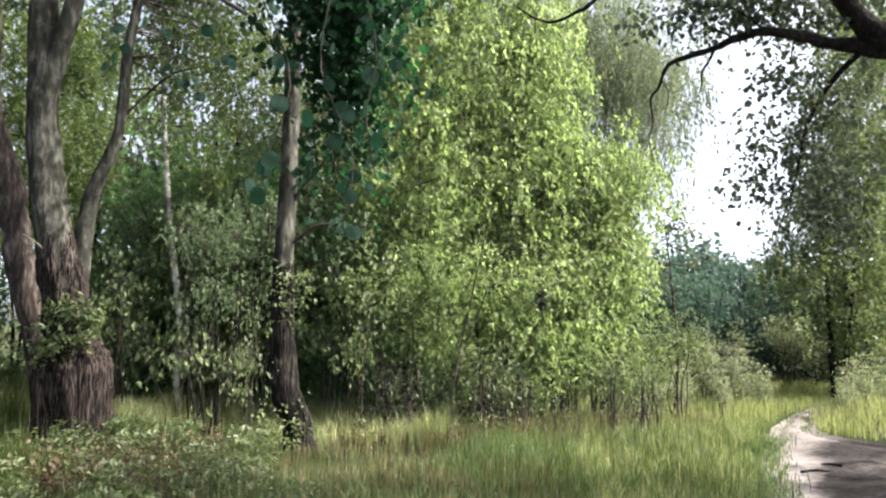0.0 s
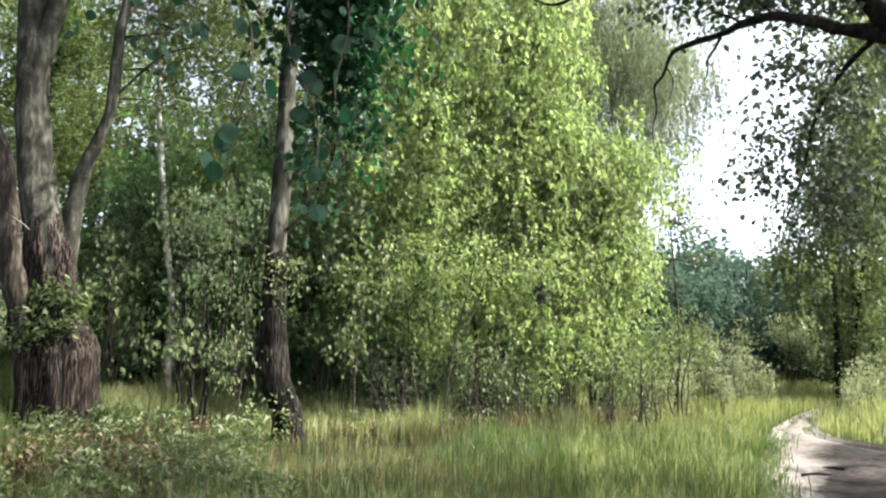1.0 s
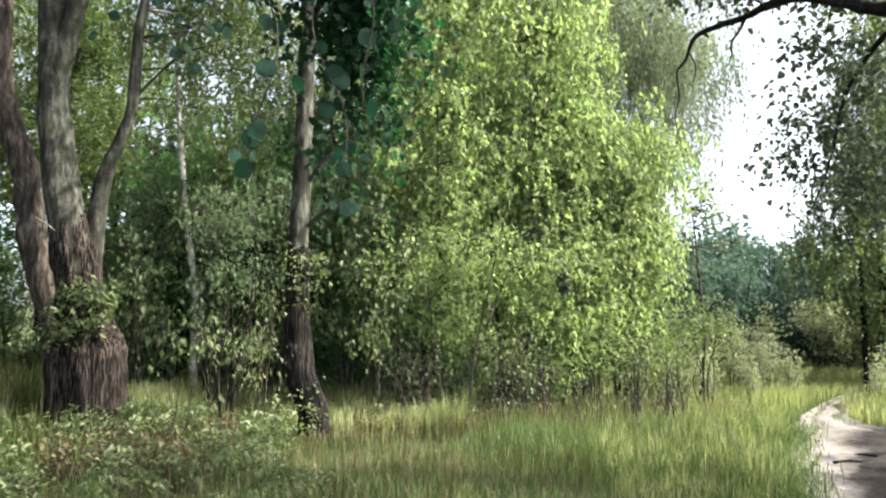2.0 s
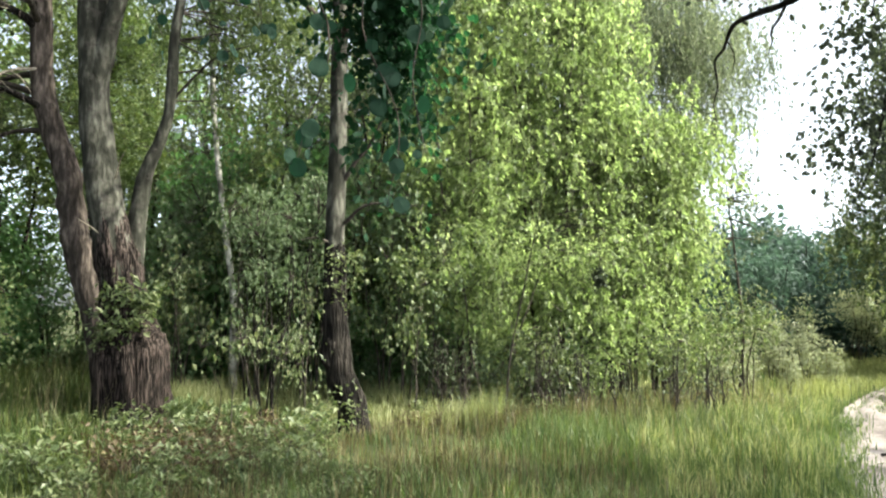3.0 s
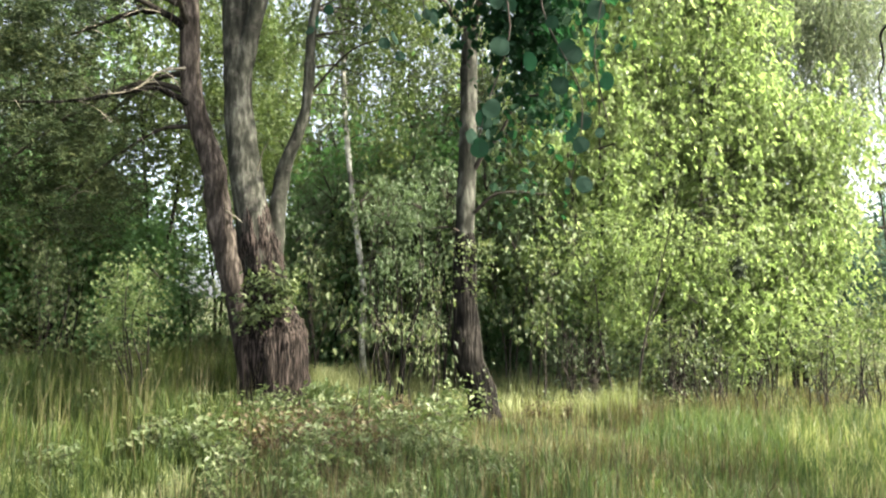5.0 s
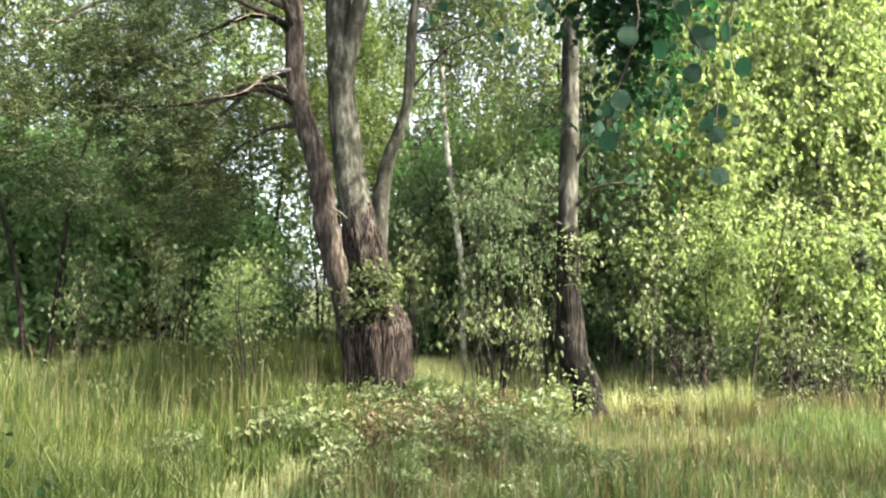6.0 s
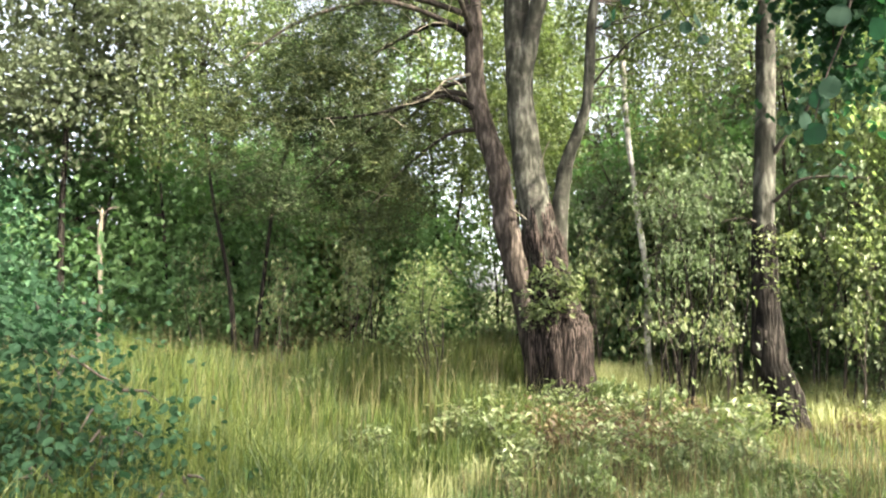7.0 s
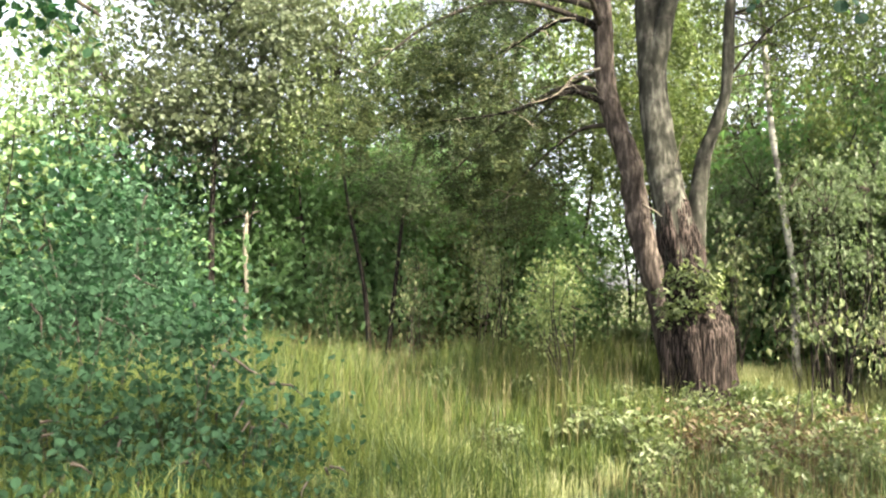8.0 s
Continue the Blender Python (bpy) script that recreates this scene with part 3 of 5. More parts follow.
def old_willow():
    at = (-4.46, 8.12, 0.0)
    rng = np.random.default_rng(31)
    top = thing("willow_tree", at, "old willow with a thick furrowed brown bole and sprouting leaves", "tree")
    main = shifted([(-4.46, 8.12, -0.1, 0.41), (-4.46, 8.12, 0.3, 0.375), (-4.48, 8.11, 0.95, 0.35), (-4.52, 8.10, 1.18, 0.315), (-4.57, 8.07, 1.42, 0.26), (-4.62, 8.05, 1.8, 0.235), (-4.70, 8.02, 2.2, 0.225), (-4.84, 8.0, 2.85, 0.2), (-4.97, 8.0, 3.65, 0.18), (-5.0, 8.0, 4.35, 0.175), (-5.05, 8.0, 5.1, 0.17), (-5.1, 8.0, 7.5, 0.12), (-5.05, 8.05, 10.0, 0.05)], at)
    low = main[:7] + [(*main[7][:3], 0.12)]
    stem_part(low, "bole", BARK_WILLOW, top, 92, 0.04, 0.02, 0.045, 0.05, 21, "furrowed brown bark")
    stem_part(shifted([(-4.62, 8.0, -0.1, 0.25), (-4.66, 7.98, 0.5, 0.21), (-4.70, 7.97, 0.95, 0.18), (-4.74, 7.95, 1.08, 0.13), (-4.74, 7.96, 1.10, 0.02)], at), "stump", BARK_WILLOW, top, 26, 0.05, 0.025, 0.06, 0.05, 17, "broken-off side stem")
    stem_part([(r[0], r[1], r[2], r[3] * 0.96) for r in main[5:]], "trunk", BARK_GREY, top, 22, 0.1, 0.02, 0.0, 0.0, 4, "smoother grey-green bark")
    limb = shifted([(-4.52, 8.09, 1.6, 0.11), (-4.50, 8.12, 2.3, 0.105), (-4.50, 8.15, 2.7, 0.095), (-4.41, 8.17, 3.1, 0.078), (-4.25, 8.2, 3.52, 0.068), (-4.16, 8.2, 4.0, 0.062), (-4.13, 8.2, 4.7, 0.056), (-4.05, 8.25, 5.4, 0.05), (-3.9, 8.4, 6.8, 0.025)], at)
    stem_part(limb, "limb", BARK_GREY, top, 12, 0.1, 0.05, 0, 0, 5)
    limb_b = shifted([(-4.93, 7.98, 4.1, 0.12), (-4.83, 7.95, 4.55, 0.115), (-4.66, 7.9, 5.1, 0.1), (-4.4, 7.85, 6.0, 0.07), (-4.1, 7.8, 7.2, 0.02)], at)
    stem_part(limb_b, "limb", BARK_GREY, top, 10, 0.12, 0.05, 0, 0, 6)
    twig = shifted([(-4.2, 8.22, 3.85, 0.022), (-3.95, 8.2, 4.1, 0.018), (-3.6, 8.2, 4.4, 0.012), (-3.2, 8.2, 4.5, 0.006)], at)
    stem_part(twig, "branch", BARK_TWIG, top, 6, 0.1, 0.05, 0, 0, 7)
    # snapped pale side shoots
    for k, (z, dx, dy, dz) in enumerate(((2.15, -0.3, -0.24, 0.34), (2.95, 0.28, -0.24, 0.3))):
        stem_part([(-0.2, -0.2, z, 0.009), (-0.2 + dx * 0.45, -0.2 + dy * 0.5, z + dz * 0.6, 0.007), (-0.2 + dx, -0.2 + dy, z + dz, 0.003)], "branch", WOOD_DEAD, top, 5, 0.1, 0, 0, 0, k)
    skeleton = np.concatenate([curve(main, 30), curve(limb, 16), curve(limb_b, 14)])
    crown(rng, top, [(-0.7, 0.3, 7.1, 1.8, 1.6, 1.0), (1.1, 1.2, 5.3, 1.1, 0.8, 0.8), (-1.9, 0.6, 6.0, 1.2, 1.0, 0.7), (0.9, 0.8, 3.9, 0.5, 0.4, 0.6), (0.75, 0.5, 4.7, 0.4, 0.4, 0.5), (1.9, 0.2, 4.9, 0.5, 0.4, 0.4), (1.9, 0.0, 6.9, 0.8, 0.7, 0.6)], 380, 36, 0.2, 0.085, 0.04, LEAF_MID, skeleton, droop=0.45, shoots=110)
    # sprouting shoots on the bole
    p = spray(rng, clumps(rng, [(0.0, -0.36, 1.36, 0.36, 0.12, 0.2), (0.22, -0.26, 1.62, 0.2, 0.14, 0.2), (-0.24, -0.34, 1.24, 0.24, 0.1, 0.12), (-0.06, -0.28, 1.68, 0.2, 0.1, 0.16)], 60), 12, 0.085)
    v, f = leaves(rng, p, 0.075, 0.04, 0.35, True)
    part("sprouting", mesh_of("sprouting", v, f, LEAF_PALE), top, "fresh pale green sprouts on the bark", "stuff")
    return top


def scots_pine():
    at = (-5.05, 8.75, 0.0)
    rng = np.random.default_rng(32)
    top = thing("pine_tree", at, "slender pine with pinkish-brown flaking bark and bare low branches", "tree")
    main = shifted([(-5.05, 8.75, -0.1, 0.22), (-5.10, 8.69, 0.6, 0.195), (-5.24, 8.55, 1.5, 0.18), (-5.38, 8.42, 2.12, 0.17), (-5.46, 8.38, 2.6, 0.155), (-5.53, 8.35, 3.1, 0.145), (-5.70, 8.3, 3.6, 0.14), (-5.82, 8.25, 4.15, 0.13), (-5.82, 8.2, 4.8, 0.12), (-5.84, 8.2, 5.4, 0.11), (-5.9, 8.1, 8.0, 0.07), (-5.9, 8.1, 10.0, 0.02)], at)
    stem_part(main, "trunk", BARK_PINE, top, 24, 0.07, 0.03, 0.03, 0.05, 8)
    boughs = [[(-5.74, 8.25, 3.84, 0.05), (-5.9, 8.05, 3.96, 0.042), (-6.11, 7.9, 4.03, 0.036), (-6.4, 7.7, 3.93, 0.028), (-6.74, 7.45, 3.8, 0.022), (-7.16, 7.2, 3.74, 0.016), (-7.63, 6.9, 3.71, 0.007)],
              [(-5.8, 8.2, 4.78, 0.055), (-5.98, 7.95, 4.96, 0.042), (-6.28, 7.8, 4.96, 0.036), (-6.52, 7.6, 4.8, 0.028), (-6.76, 7.45, 4.65, 0.02), (-7.05, 7.2, 4.46, 0.008)],
              [(-5.8, 8.15, 4.33, 0.02), (-6.02, 7.9, 4.23, 0.016), (-6.17, 7.8, 4.05, 0.013), (-6.31, 7.7, 3.94, 0.01), (-6.6, 7.5, 3.87, 0.005)],
              [(-5.83, 8.1, 5.1, 0.05), (-6.5, 7.7, 5.35, 0.035), (-7.3, 7.2, 5.2, 0.01)],
              [(-5.8, 8.1, 4.9, 0.04), (-5.6, 7.4, 5.3, 0.025), (-5.5, 6.7, 5.6, 0.008)],
              [(-5.84, 8.1, 5.8, 0.05), (-6.9, 8.0, 6.1, 0.03), (-8.0, 7.9, 5.9, 0.01)],
              [(-5.7, 8.25, 4.0, 0.04), (-6.5, 8.2, 4.2, 0.032), (-7.3, 7.95, 3.8, 0.024), (-8.0, 7.7, 3.2, 0.014), (-8.5, 7.5, 2.7, 0.006)],
              [(-5.83, 8.15, 4.9, 0.04), (-6.6, 7.3, 5.2, 0.03), (-7.4, 6.6, 4.9, 0.02), (-8.1, 6.1, 4.3, 0.008)],
              [(-5.76, 8.2, 4.3, 0.04), (-6.6, 8.5, 4.3, 0.03), (-7.5, 8.6, 3.8, 0.02), (-8.2, 8.6, 3.1, 0.008)],
              [(-5.6, 8.3, 3.6, 0.03), (-6.3, 8.3, 3.6, 0.024), (-7.0, 8.1, 3.1, 0.016), (-7.5, 8.0, 2.6, 0.006)]]
    pts = []
    for k, b in enumerate(boughs):
        b = shifted(b, at)
        bough = stem_part(b, "bough", WOOD_DEAD if k == 2 else BARK_BLACK if k < 2 else BARK_TWIG, top, 8, 0.1, 0.06, 0, 0, 40 + k)
        pts.append(curve(b, 14))
        # bare drooping side twigs
        for j in range(13):
            g = pts[-1][rng.integers(3, 14), :3]
            d = rng.normal(size=3) * np.array((0.3, 0.3, 0.12)) - np.array((0, 0, rng.uniform(0.05, 0.3)))
            stem_part([(*g, 0.008), (*(g + d * 0.5 + np.array((0, 0, 0.07))), 0.006), (*(g + d), 0.002)], "twig", WOOD_DEAD if j % 4 == 0 else BARK_TWIG, bough, 4, 0.15, 0, 0, 0, j)
    pts = np.concatenate(pts)
    at_c = np.concatenate([pts[rng.choice(len(pts), 640), :3] + rng.normal(size=(640, 3)) * np.array((0.4, 0.4, 0.3)) - np.array((0, 0, 0.15)), clumps(rng, [(-0.9, -0.3, 6.6, 1.6, 1.5, 0.9), (-0.7, 0, 8.2, 1.5, 1.5, 1.2)], 170), clumps(rng, [(-2.3, -0.8, 3.5, 0.9, 0.7, 0.6), (-3.0, -1.0, 2.9, 0.7, 0.6, 0.6), (-2.4, -0.2, 2.7, 0.7, 0.6, 0.6), (-3.0, -1.6, 3.8, 0.8, 0.6, 0.5), (-1.4, -0.3, 3.2, 0.6, 0.5, 0.5), (-3.3, -2.4, 3.7, 1.1, 0.8, 0.7), (-2.6, -1.5, 4.4, 1.0, 0.8, 0.5), (-3.2, -2.0, 2.9, 0.8, 0.7, 0.5), (-1.15, -0.6, 3.2, 0.45, 0.4, 0.6), (-1.7, -0.7, 2.8, 0.5, 0.4, 0.4), (-1.1, -0.4, 3.9, 0.5, 0.4, 0.4), (-2.0, -1.6, 4.7, 0.9, 0.8, 0.5), (-2.7, -2.1, 4.2, 0.8, 0.7, 0.5), (-1.8, -1.4, 5.4, 0.9, 0.9, 0.4)], 980), clumps(rng, [(-0.85, -0.35, 3.0, 0.32, 0.3, 0.5), (-1.3, -0.5, 2.6, 0.35, 0.3, 0.3)], 70)])
    # the boughs are bare near the trunk
    at_c = at_c[(at_c[:, 0] < -1.35 - 0.25 * rng.random(len(at_c))) | (at_c[:, 2] > 5.6)]
    p = spray(rng, at_c, 46, 0.075)
    v, f = leaves(rng, p, 0.10, 0.012, 0.1, False, 0.2)
    part("crown", mesh_of("crown", v, f, NEEDLE), top, "dark green needles", "stuff")
    return top


def aspen():
    at = (-2.1, 8.7, 0.0)
    rng = np.random.default_rng(33)
    top = thing("aspen_tree", at, "straight aspen, black furrowed foot and silvery trunk above", "tree")
    main = shifted([(-2.07, 8.7, -0.1, 0.25), (-2.09, 8.7, 0.12, 0.19), (-2.14, 8.7, 0.42, 0.165), (-2.26, 8.68, 0.72, 0.165), (-2.31, 8.68, 1.1, 0.15), (-2.335, 8.68, 1.62, 0.135), (-2.34, 8.68, 2.3, 0.12), (-2.31, 8.68, 3.5, 0.11), (-2.29, 8.68, 5.0, 0.1), (-2.25, 8.7, 8.0, 0.07), (-2.2, 8.7, 10.5, 0.02)], at)
    stem_part(main[:6] + [(-0.238, -0.02, 2.0, 0.129), (-0.24, -0.02, 2.5, 0.08)], "bole", BARK_BLACK, top, 30, 0.05, 0.025, 0.06, 0.10, 10, "black furrowed bark")
    stem_part([(r[0], r[1], r[2], r[3] * 0.95) for r in main[5:]], "trunk", BARK_GREY, top, 20, 0.08, 0.018, 0, 0, 11, "silvery grey bark with dark scars")
    stem_part([(-0.20, -0.05, 0.72, 0.03), (-0.25, -0.08, 0.84, 0.1), (-0.28, -0.08, 1.0, 0.115), (-0.28, -0.06, 1.16, 0.09), (-0.25, -0.03, 1.3, 0.02)], "burr", BARK_BLACK, top, 18, 0.04, 0.09, 0.05, 0, 18, "black swollen burr")
    boughs = [[(-2.22, 8.66, 2.48, 0.022), (-2.0, 8.6, 2.66, 0.016), (-1.75, 8.6, 2.70, 0.013), (-1.35, 8.65, 2.66, 0.006)],
              [(-2.22, 8.66, 3.0, 0.03), (-2.08, 8.62, 3.2, 0.024), (-1.9, 8.6, 3.4, 0.018), (-1.7, 8.5, 3.75, 0.008)],
              [(-2.25, 8.66, 4.7, 0.045), (-1.95, 8.1, 5.1, 0.035), (-1.5, 7.3, 5.2, 0.02), (-1.2, 6.7, 4.9, 0.008)],
              [(-1.9, 8.0, 5.1, 0.02), (-1.5, 7.4, 4.6, 0.014), (-1.42, 7.15, 3.8, 0.009), (-1.4, 7.1, 2.9, 0.004)],
              [(-2.28, 8.66, 4.6, 0.04), (-2.7, 8.3, 5.1, 0.03), (-3.2, 7.9, 5.3, 0.01)],
              [(-2.27, 8.68, 5.6, 0.045), (-1.6, 8.6, 6.3, 0.03), (-0.9, 8.4, 6.6, 0.01)],
              [(-2.3, 8.66, 2.2, 0.015), (-2.5, 8.5, 2.3, 0.01), (-2.75, 8.4, 2.25, 0.004)]]
    pts = [curve(main, 24)]
    for k, b in enumerate(boughs):
        b = shifted(b, at)
        stem_part(b, "bough", BARK_TWIG, top, 8, 0.08, 0.06, 0, 0, 60 + k)
        pts.append(curve(b, 12))
    pts = np.concatenate(pts)
    crown(rng, top, [(0.72, -1.6, 4.4, 0.6, 0.4, 0.9), (0.68, -1.6, 3.2, 0.36, 0.35, 0.7), (0.85, -1.5, 3.9, 0.36, 0.35, 0.8), (0.95, -1.9, 4.6, 0.6, 0.4, 0.7), (0.1, -2.1, 4.5, 0.35, 0.25, 0.35), (0.6, -2.2, 5.1, 1.1, 0.45, 0.6), (-0.9, 1.0, 6.8, 0.9, 0.6, 0.6), (-0.3, 1.2, 8.6, 0.9, 0.9, 1.0), (1.4, -0.9, 7.4, 0.8, 0.6, 0.5)], 380, 30, 0.16, 0.085, 0.075, LEAF_ASPEN, pts, droop=0.5, rounded=True, shoots=120)
    # fine epicormic twigs on the bole
    p = spray(rng, clumps(rng, [(-0.1, -0.2, 1.9, 0.28, 0.2, 0.45), (-0.02, -0.24, 0.62, 0.16, 0.1, 0.14), (0.1, -0.24, 0.35, 0.2, 0.1, 0.14)], 40), 9, 0.07)
    v, f = leaves(rng, p, 0.05, 0.03, 0.4)
    part("sprouting", mesh_of("sprouting", v, f, LEAF_PALE), top, "small pale leaves on the bark", "stuff")
    return top


def thin_birch():
    at = (-4.25, 10.4, 0.0)
    rng = np.random.default_rng(34)
    top = thing("birch_tree", at, "thin white-barked birch leaning a little among bushes", "tree")
    main = shifted([(-4.25, 10.4, -0.1, 0.065), (-4.29, 10.38, 0.86, 0.052), (-4.28, 10.37, 1.6, 0.047), (-4.42, 10.32, 2.75, 0.043), (-4.54, 10.27, 3.9, 0.04), (-4.61, 10.24, 5.1, 0.042), (-4.7, 10.2, 7.6, 0.015)], at)
    stem_part(main, "trunk", BARK_BIRCH, top, 12, 0.08, 0.05, 0, 0, 12)
    crown(rng, top, [(-0.2, 0, 6.2, 1.3, 1.2, 1.3), (0.4, 0.0, 4.4, 0.8, 0.5, 0.8), (0.25, 0.0, 3.0, 0.4, 0.3, 0.8), (0.4, -0.1, 1.7, 0.4, 0.3, 0.6), (-0.3, 0.3, 2.7, 0.3, 0.15, 1.0)], 390, 26, 0.15, 0.065, 0.04, LEAF_MID, curve(main, 24), droop=0.5, hang=0.9, shoots=60)
    return top


def overhanging_oak():
    at = (5.7, 4.1, 0.0)
    rng = np.random.default_rng(35)
    top = thing("oak_tree", at, "dark-barked tree whose long bent bough hangs over the track", "tree")
    main = shifted([(5.7, 4.1, -0.1, 0.34), (5.68, 4.1, 0.6, 0.26), (5.6, 4.1, 2.2, 0.22), (5.55, 4.1, 4.2, 0.18), (5.6, 4.1, 7.5, 0.10), (5.6, 4.1, 10.2, 0.03)], at)
    stem_part(main, "trunk", BARK_BLACK, top, 24, 0.1, 0.05, 0.04, 0.08, 13)
    bough = shifted([(5.58, 4.1, 2.9, 0.15), (4.6, 4.5, 3.35, 0.13), (3.6, 4.95, 3.55, 0.11), (2.95, 5.24, 3.50, 0.078), (2.67, 5.37, 3.57, 0.05), (2.52, 5.42, 3.62, 0.045), (2.38, 5.5, 3.70, 0.042), (2.15, 5.62, 3.78, 0.037), (2.04, 5.9, 3.84, 0.034), (1.95, 6.1, 3.84, 0.031), (1.82, 6.4, 3.88, 0.025), (1.71, 6.68, 3.90, 0.02), (1.66, 6.85, 3.75, 0.014), (1.60, 6.92, 3.66, 0.010), (1.63, 6.98, 3.45, 0.007), (1.60, 7.02, 3.3, 0.005), (1.63, 7.0, 3.05, 0.003)], at)
    arm = stem_part(bough, "bough", BARK_BOUGH, top, 14, 0.06, 0.06, 0.03, 0, 14, "crooked dark bough")
    subs = [[(2.95, 5.22, 3.5, 0.1), (2.72, 5.25, 3.7, 0.085), (2.5, 5.2, 4.0, 0.07), (2.2, 5.1, 4.5, 0.05), (1.8, 5.0, 4.9, 0.03)],
            [(2.78, 5.35, 3.54, 0.024), (2.66, 5.62, 3.38, 0.019), (2.56, 5.85, 3.1, 0.015), (2.53, 6.0, 2.75, 0.010), (2.47, 6.05, 2.5, 0.007), (2.4, 6.1, 2.3, 0.004)],
            [(1.95, 6.1, 3.84, 0.014), (1.91, 6.15, 3.74, 0.012), (1.86, 6.2, 3.66, 0.009), (1.88, 6.25, 3.58, 0.006), (1.84, 6.27, 3.47, 0.003)],
            [(2.2, 5.6, 3.76, 0.014), (2.0, 5.8, 4.05, 0.01), (1.7, 6.1, 4.2, 0.006)],
            [(1.8, 5.0, 4.9, 0.03), (1.6, 5.6, 4.75, 0.022), (0.98, 6.22, 4.33, 0.018), (0.84, 6.35, 4.28, 0.016), (0.65, 6.47, 4.24, 0.013), (0.48, 6.58, 4.33, 0.01), (0.3, 6.69, 4.51, 0.006)],
            [(2.38, 5.5, 3.7, 0.007), (2.34, 5.54, 3.63, 0.006), (2.36, 5.6, 3.55, 0.005), (2.30, 5.63, 3.48, 0.003)], [(1.68, 6.8, 3.8, 0.007), (1.75, 6.85, 3.68, 0.005), (1.72, 6.9, 3.5, 0.003)], [(2.05, 5.9, 3.84, 0.01), (1.85, 5.95, 3.95, 0.007), (1.7, 6.1, 3.9, 0.003)]]
    pts = [curve(bough, 30)]
    for k, b in enumerate(subs):
        b = shifted(b, at)
        stem_part(b, "branch", BARK_BOUGH, arm, 7, 0.06, 0.06, 0, 0, 70 + k)
        pts.append(curve(b, 12))
    pts = np.concatenate(pts)

    def e(x, y, z, rx, ry, rz):
        return (x - at[0], y - at[1], z - at[2], rx, ry, rz)
    crown(rng, top, [e(2.0, 6.0, 4.25, 0.5, 0.5, 0.3), e(2.55, 5.7, 3.95, 0.4, 0.35, 0.22), e(2.6, 6.0, 3.0, 0.28, 0.25, 0.45), e(2.25, 6.3, 2.75, 0.16, 0.2, 0.35), e(2.95, 5.9, 3.3, 0.25, 0.25, 0.5), e(2.2, 5.4, 4.4, 0.9, 0.6, 0.25), e(3.1, 6.4, 2.5, 0.3, 0.3, 0.6), e(2.35, 6.1, 2.9, 0.3, 0.25, 0.5), e(2.75, 6.1, 2.7, 0.3, 0.3, 0.5), e(2.5, 6.1, 3.75, 0.25, 0.3, 0.16), e(1.75, 6.3, 4.2, 0.45, 0.4, 0.16), e(3.0, 5.7, 4.0, 0.5, 0.4, 0.25), e(2.3, 5.6, 3.35, 0.3, 0.2, 0.15), e(2.6, 5.6, 3.3, 0.2, 0.2, 0.15), e(1.5, 6.2, 4.12, 0.28, 0.3, 0.12), e(1.8, 6.0, 4.05, 0.32, 0.3, 0.13), e(2.12, 5.8, 3.98, 0.3, 0.3, 0.12), e(2.46, 5.6, 3.92, 0.3, 0.25, 0.12), e(2.27, 5.8, 3.58, 0.18, 0.2, 0.13), e(2.4, 5.8, 3.42, 0.14, 0.2, 0.12), e(2.15, 5.8, 3.45, 0.2, 0.2, 0.08)], 520, 12, 0.10, 0.052, 0.04, LEAF_OAK, pts, droop=0.45, rounded=True, shoots=0)
    crown(rng, top, [e(6.4, 3.2, 6.4, 1.8, 1.8, 1.4), e(4.0, 5.0, 5.4, 1.1, 1.0, 0.5), e(6.2, 3.2, 8.6, 1.6, 1.6, 1.5)], 330, 24, 0.22, 0.07, 0.05, LEAF_OAK, curve(main, 20), droop=0.35, rounded=True, shoots=50)
    return top


old_willow()
scots_pine()
aspen()
thin_birch()
overhanging_oak()

# ---------------------------------------------------------------- bright birch thicket beside the track
BIRCH = "young birch thick with sunlit yellow-green leaves to the ground"
thicket_birches = (
    (101, (-1.0, 10.5, 0), BIRCH, 4, 6.2, 0.8, [(-0.1, -0.4, 1.4, 0.75, 0.4, 0.7), (-0.1, 0, 1.9, 0.7, 0.6, 0.8), (0.1, 0, 3.2, 0.8, 0.7, 1.0), (0.2, 0.1, 4.9, 0.85, 0.7, 1.1), (0.2, 0.3, 6.4, 0.8, 0.7, 0.8)], 250),
    (102, (0.2, 11.3, 0), BIRCH, 5, 7.4, 1.0, [(0, -0.55, 1.3, 1.0, 0.4, 0.6), (0, -0.1, 2.0, 0.95, 0.8, 0.9), (0.1, 0, 3.8, 1.2, 0.9, 1.3), (0.3, 0.2, 5.8, 1.2, 1.0, 1.4), (0.2, 0.2, 7.6, 1.2, 1.0, 1.2)], 460),
    (103, (1.2, 11.9, 0), BIRCH, 5, 7.2, 0.9, [(0, -0.5, 1.3, 0.9, 0.4, 0.6), (0, 0, 1.9, 0.85, 0.8, 0.8), (0.2, 0, 3.2, 0.95, 0.8, 1.0), (-0.1, 0.1, 4.5, 0.8, 0.7, 0.8), (-0.3, 0.3, 5.8, 0.6, 0.6, 0.8), (1.2, 0.3, 4.0, 0.6, 0.5, 0.7)], 390),
    (104, (1.9, 12.3, 0), "young birch with pale green leaves at the thicket's edge", 4, 4.0, 0.7, [(0, 0, 1.5, 0.6, 0.5, 0.6), (0.15, 0, 2.5, 0.65, 0.6, 0.7), (0.2, 0, 3.4, 0.6, 0.5, 0.6)], 170))
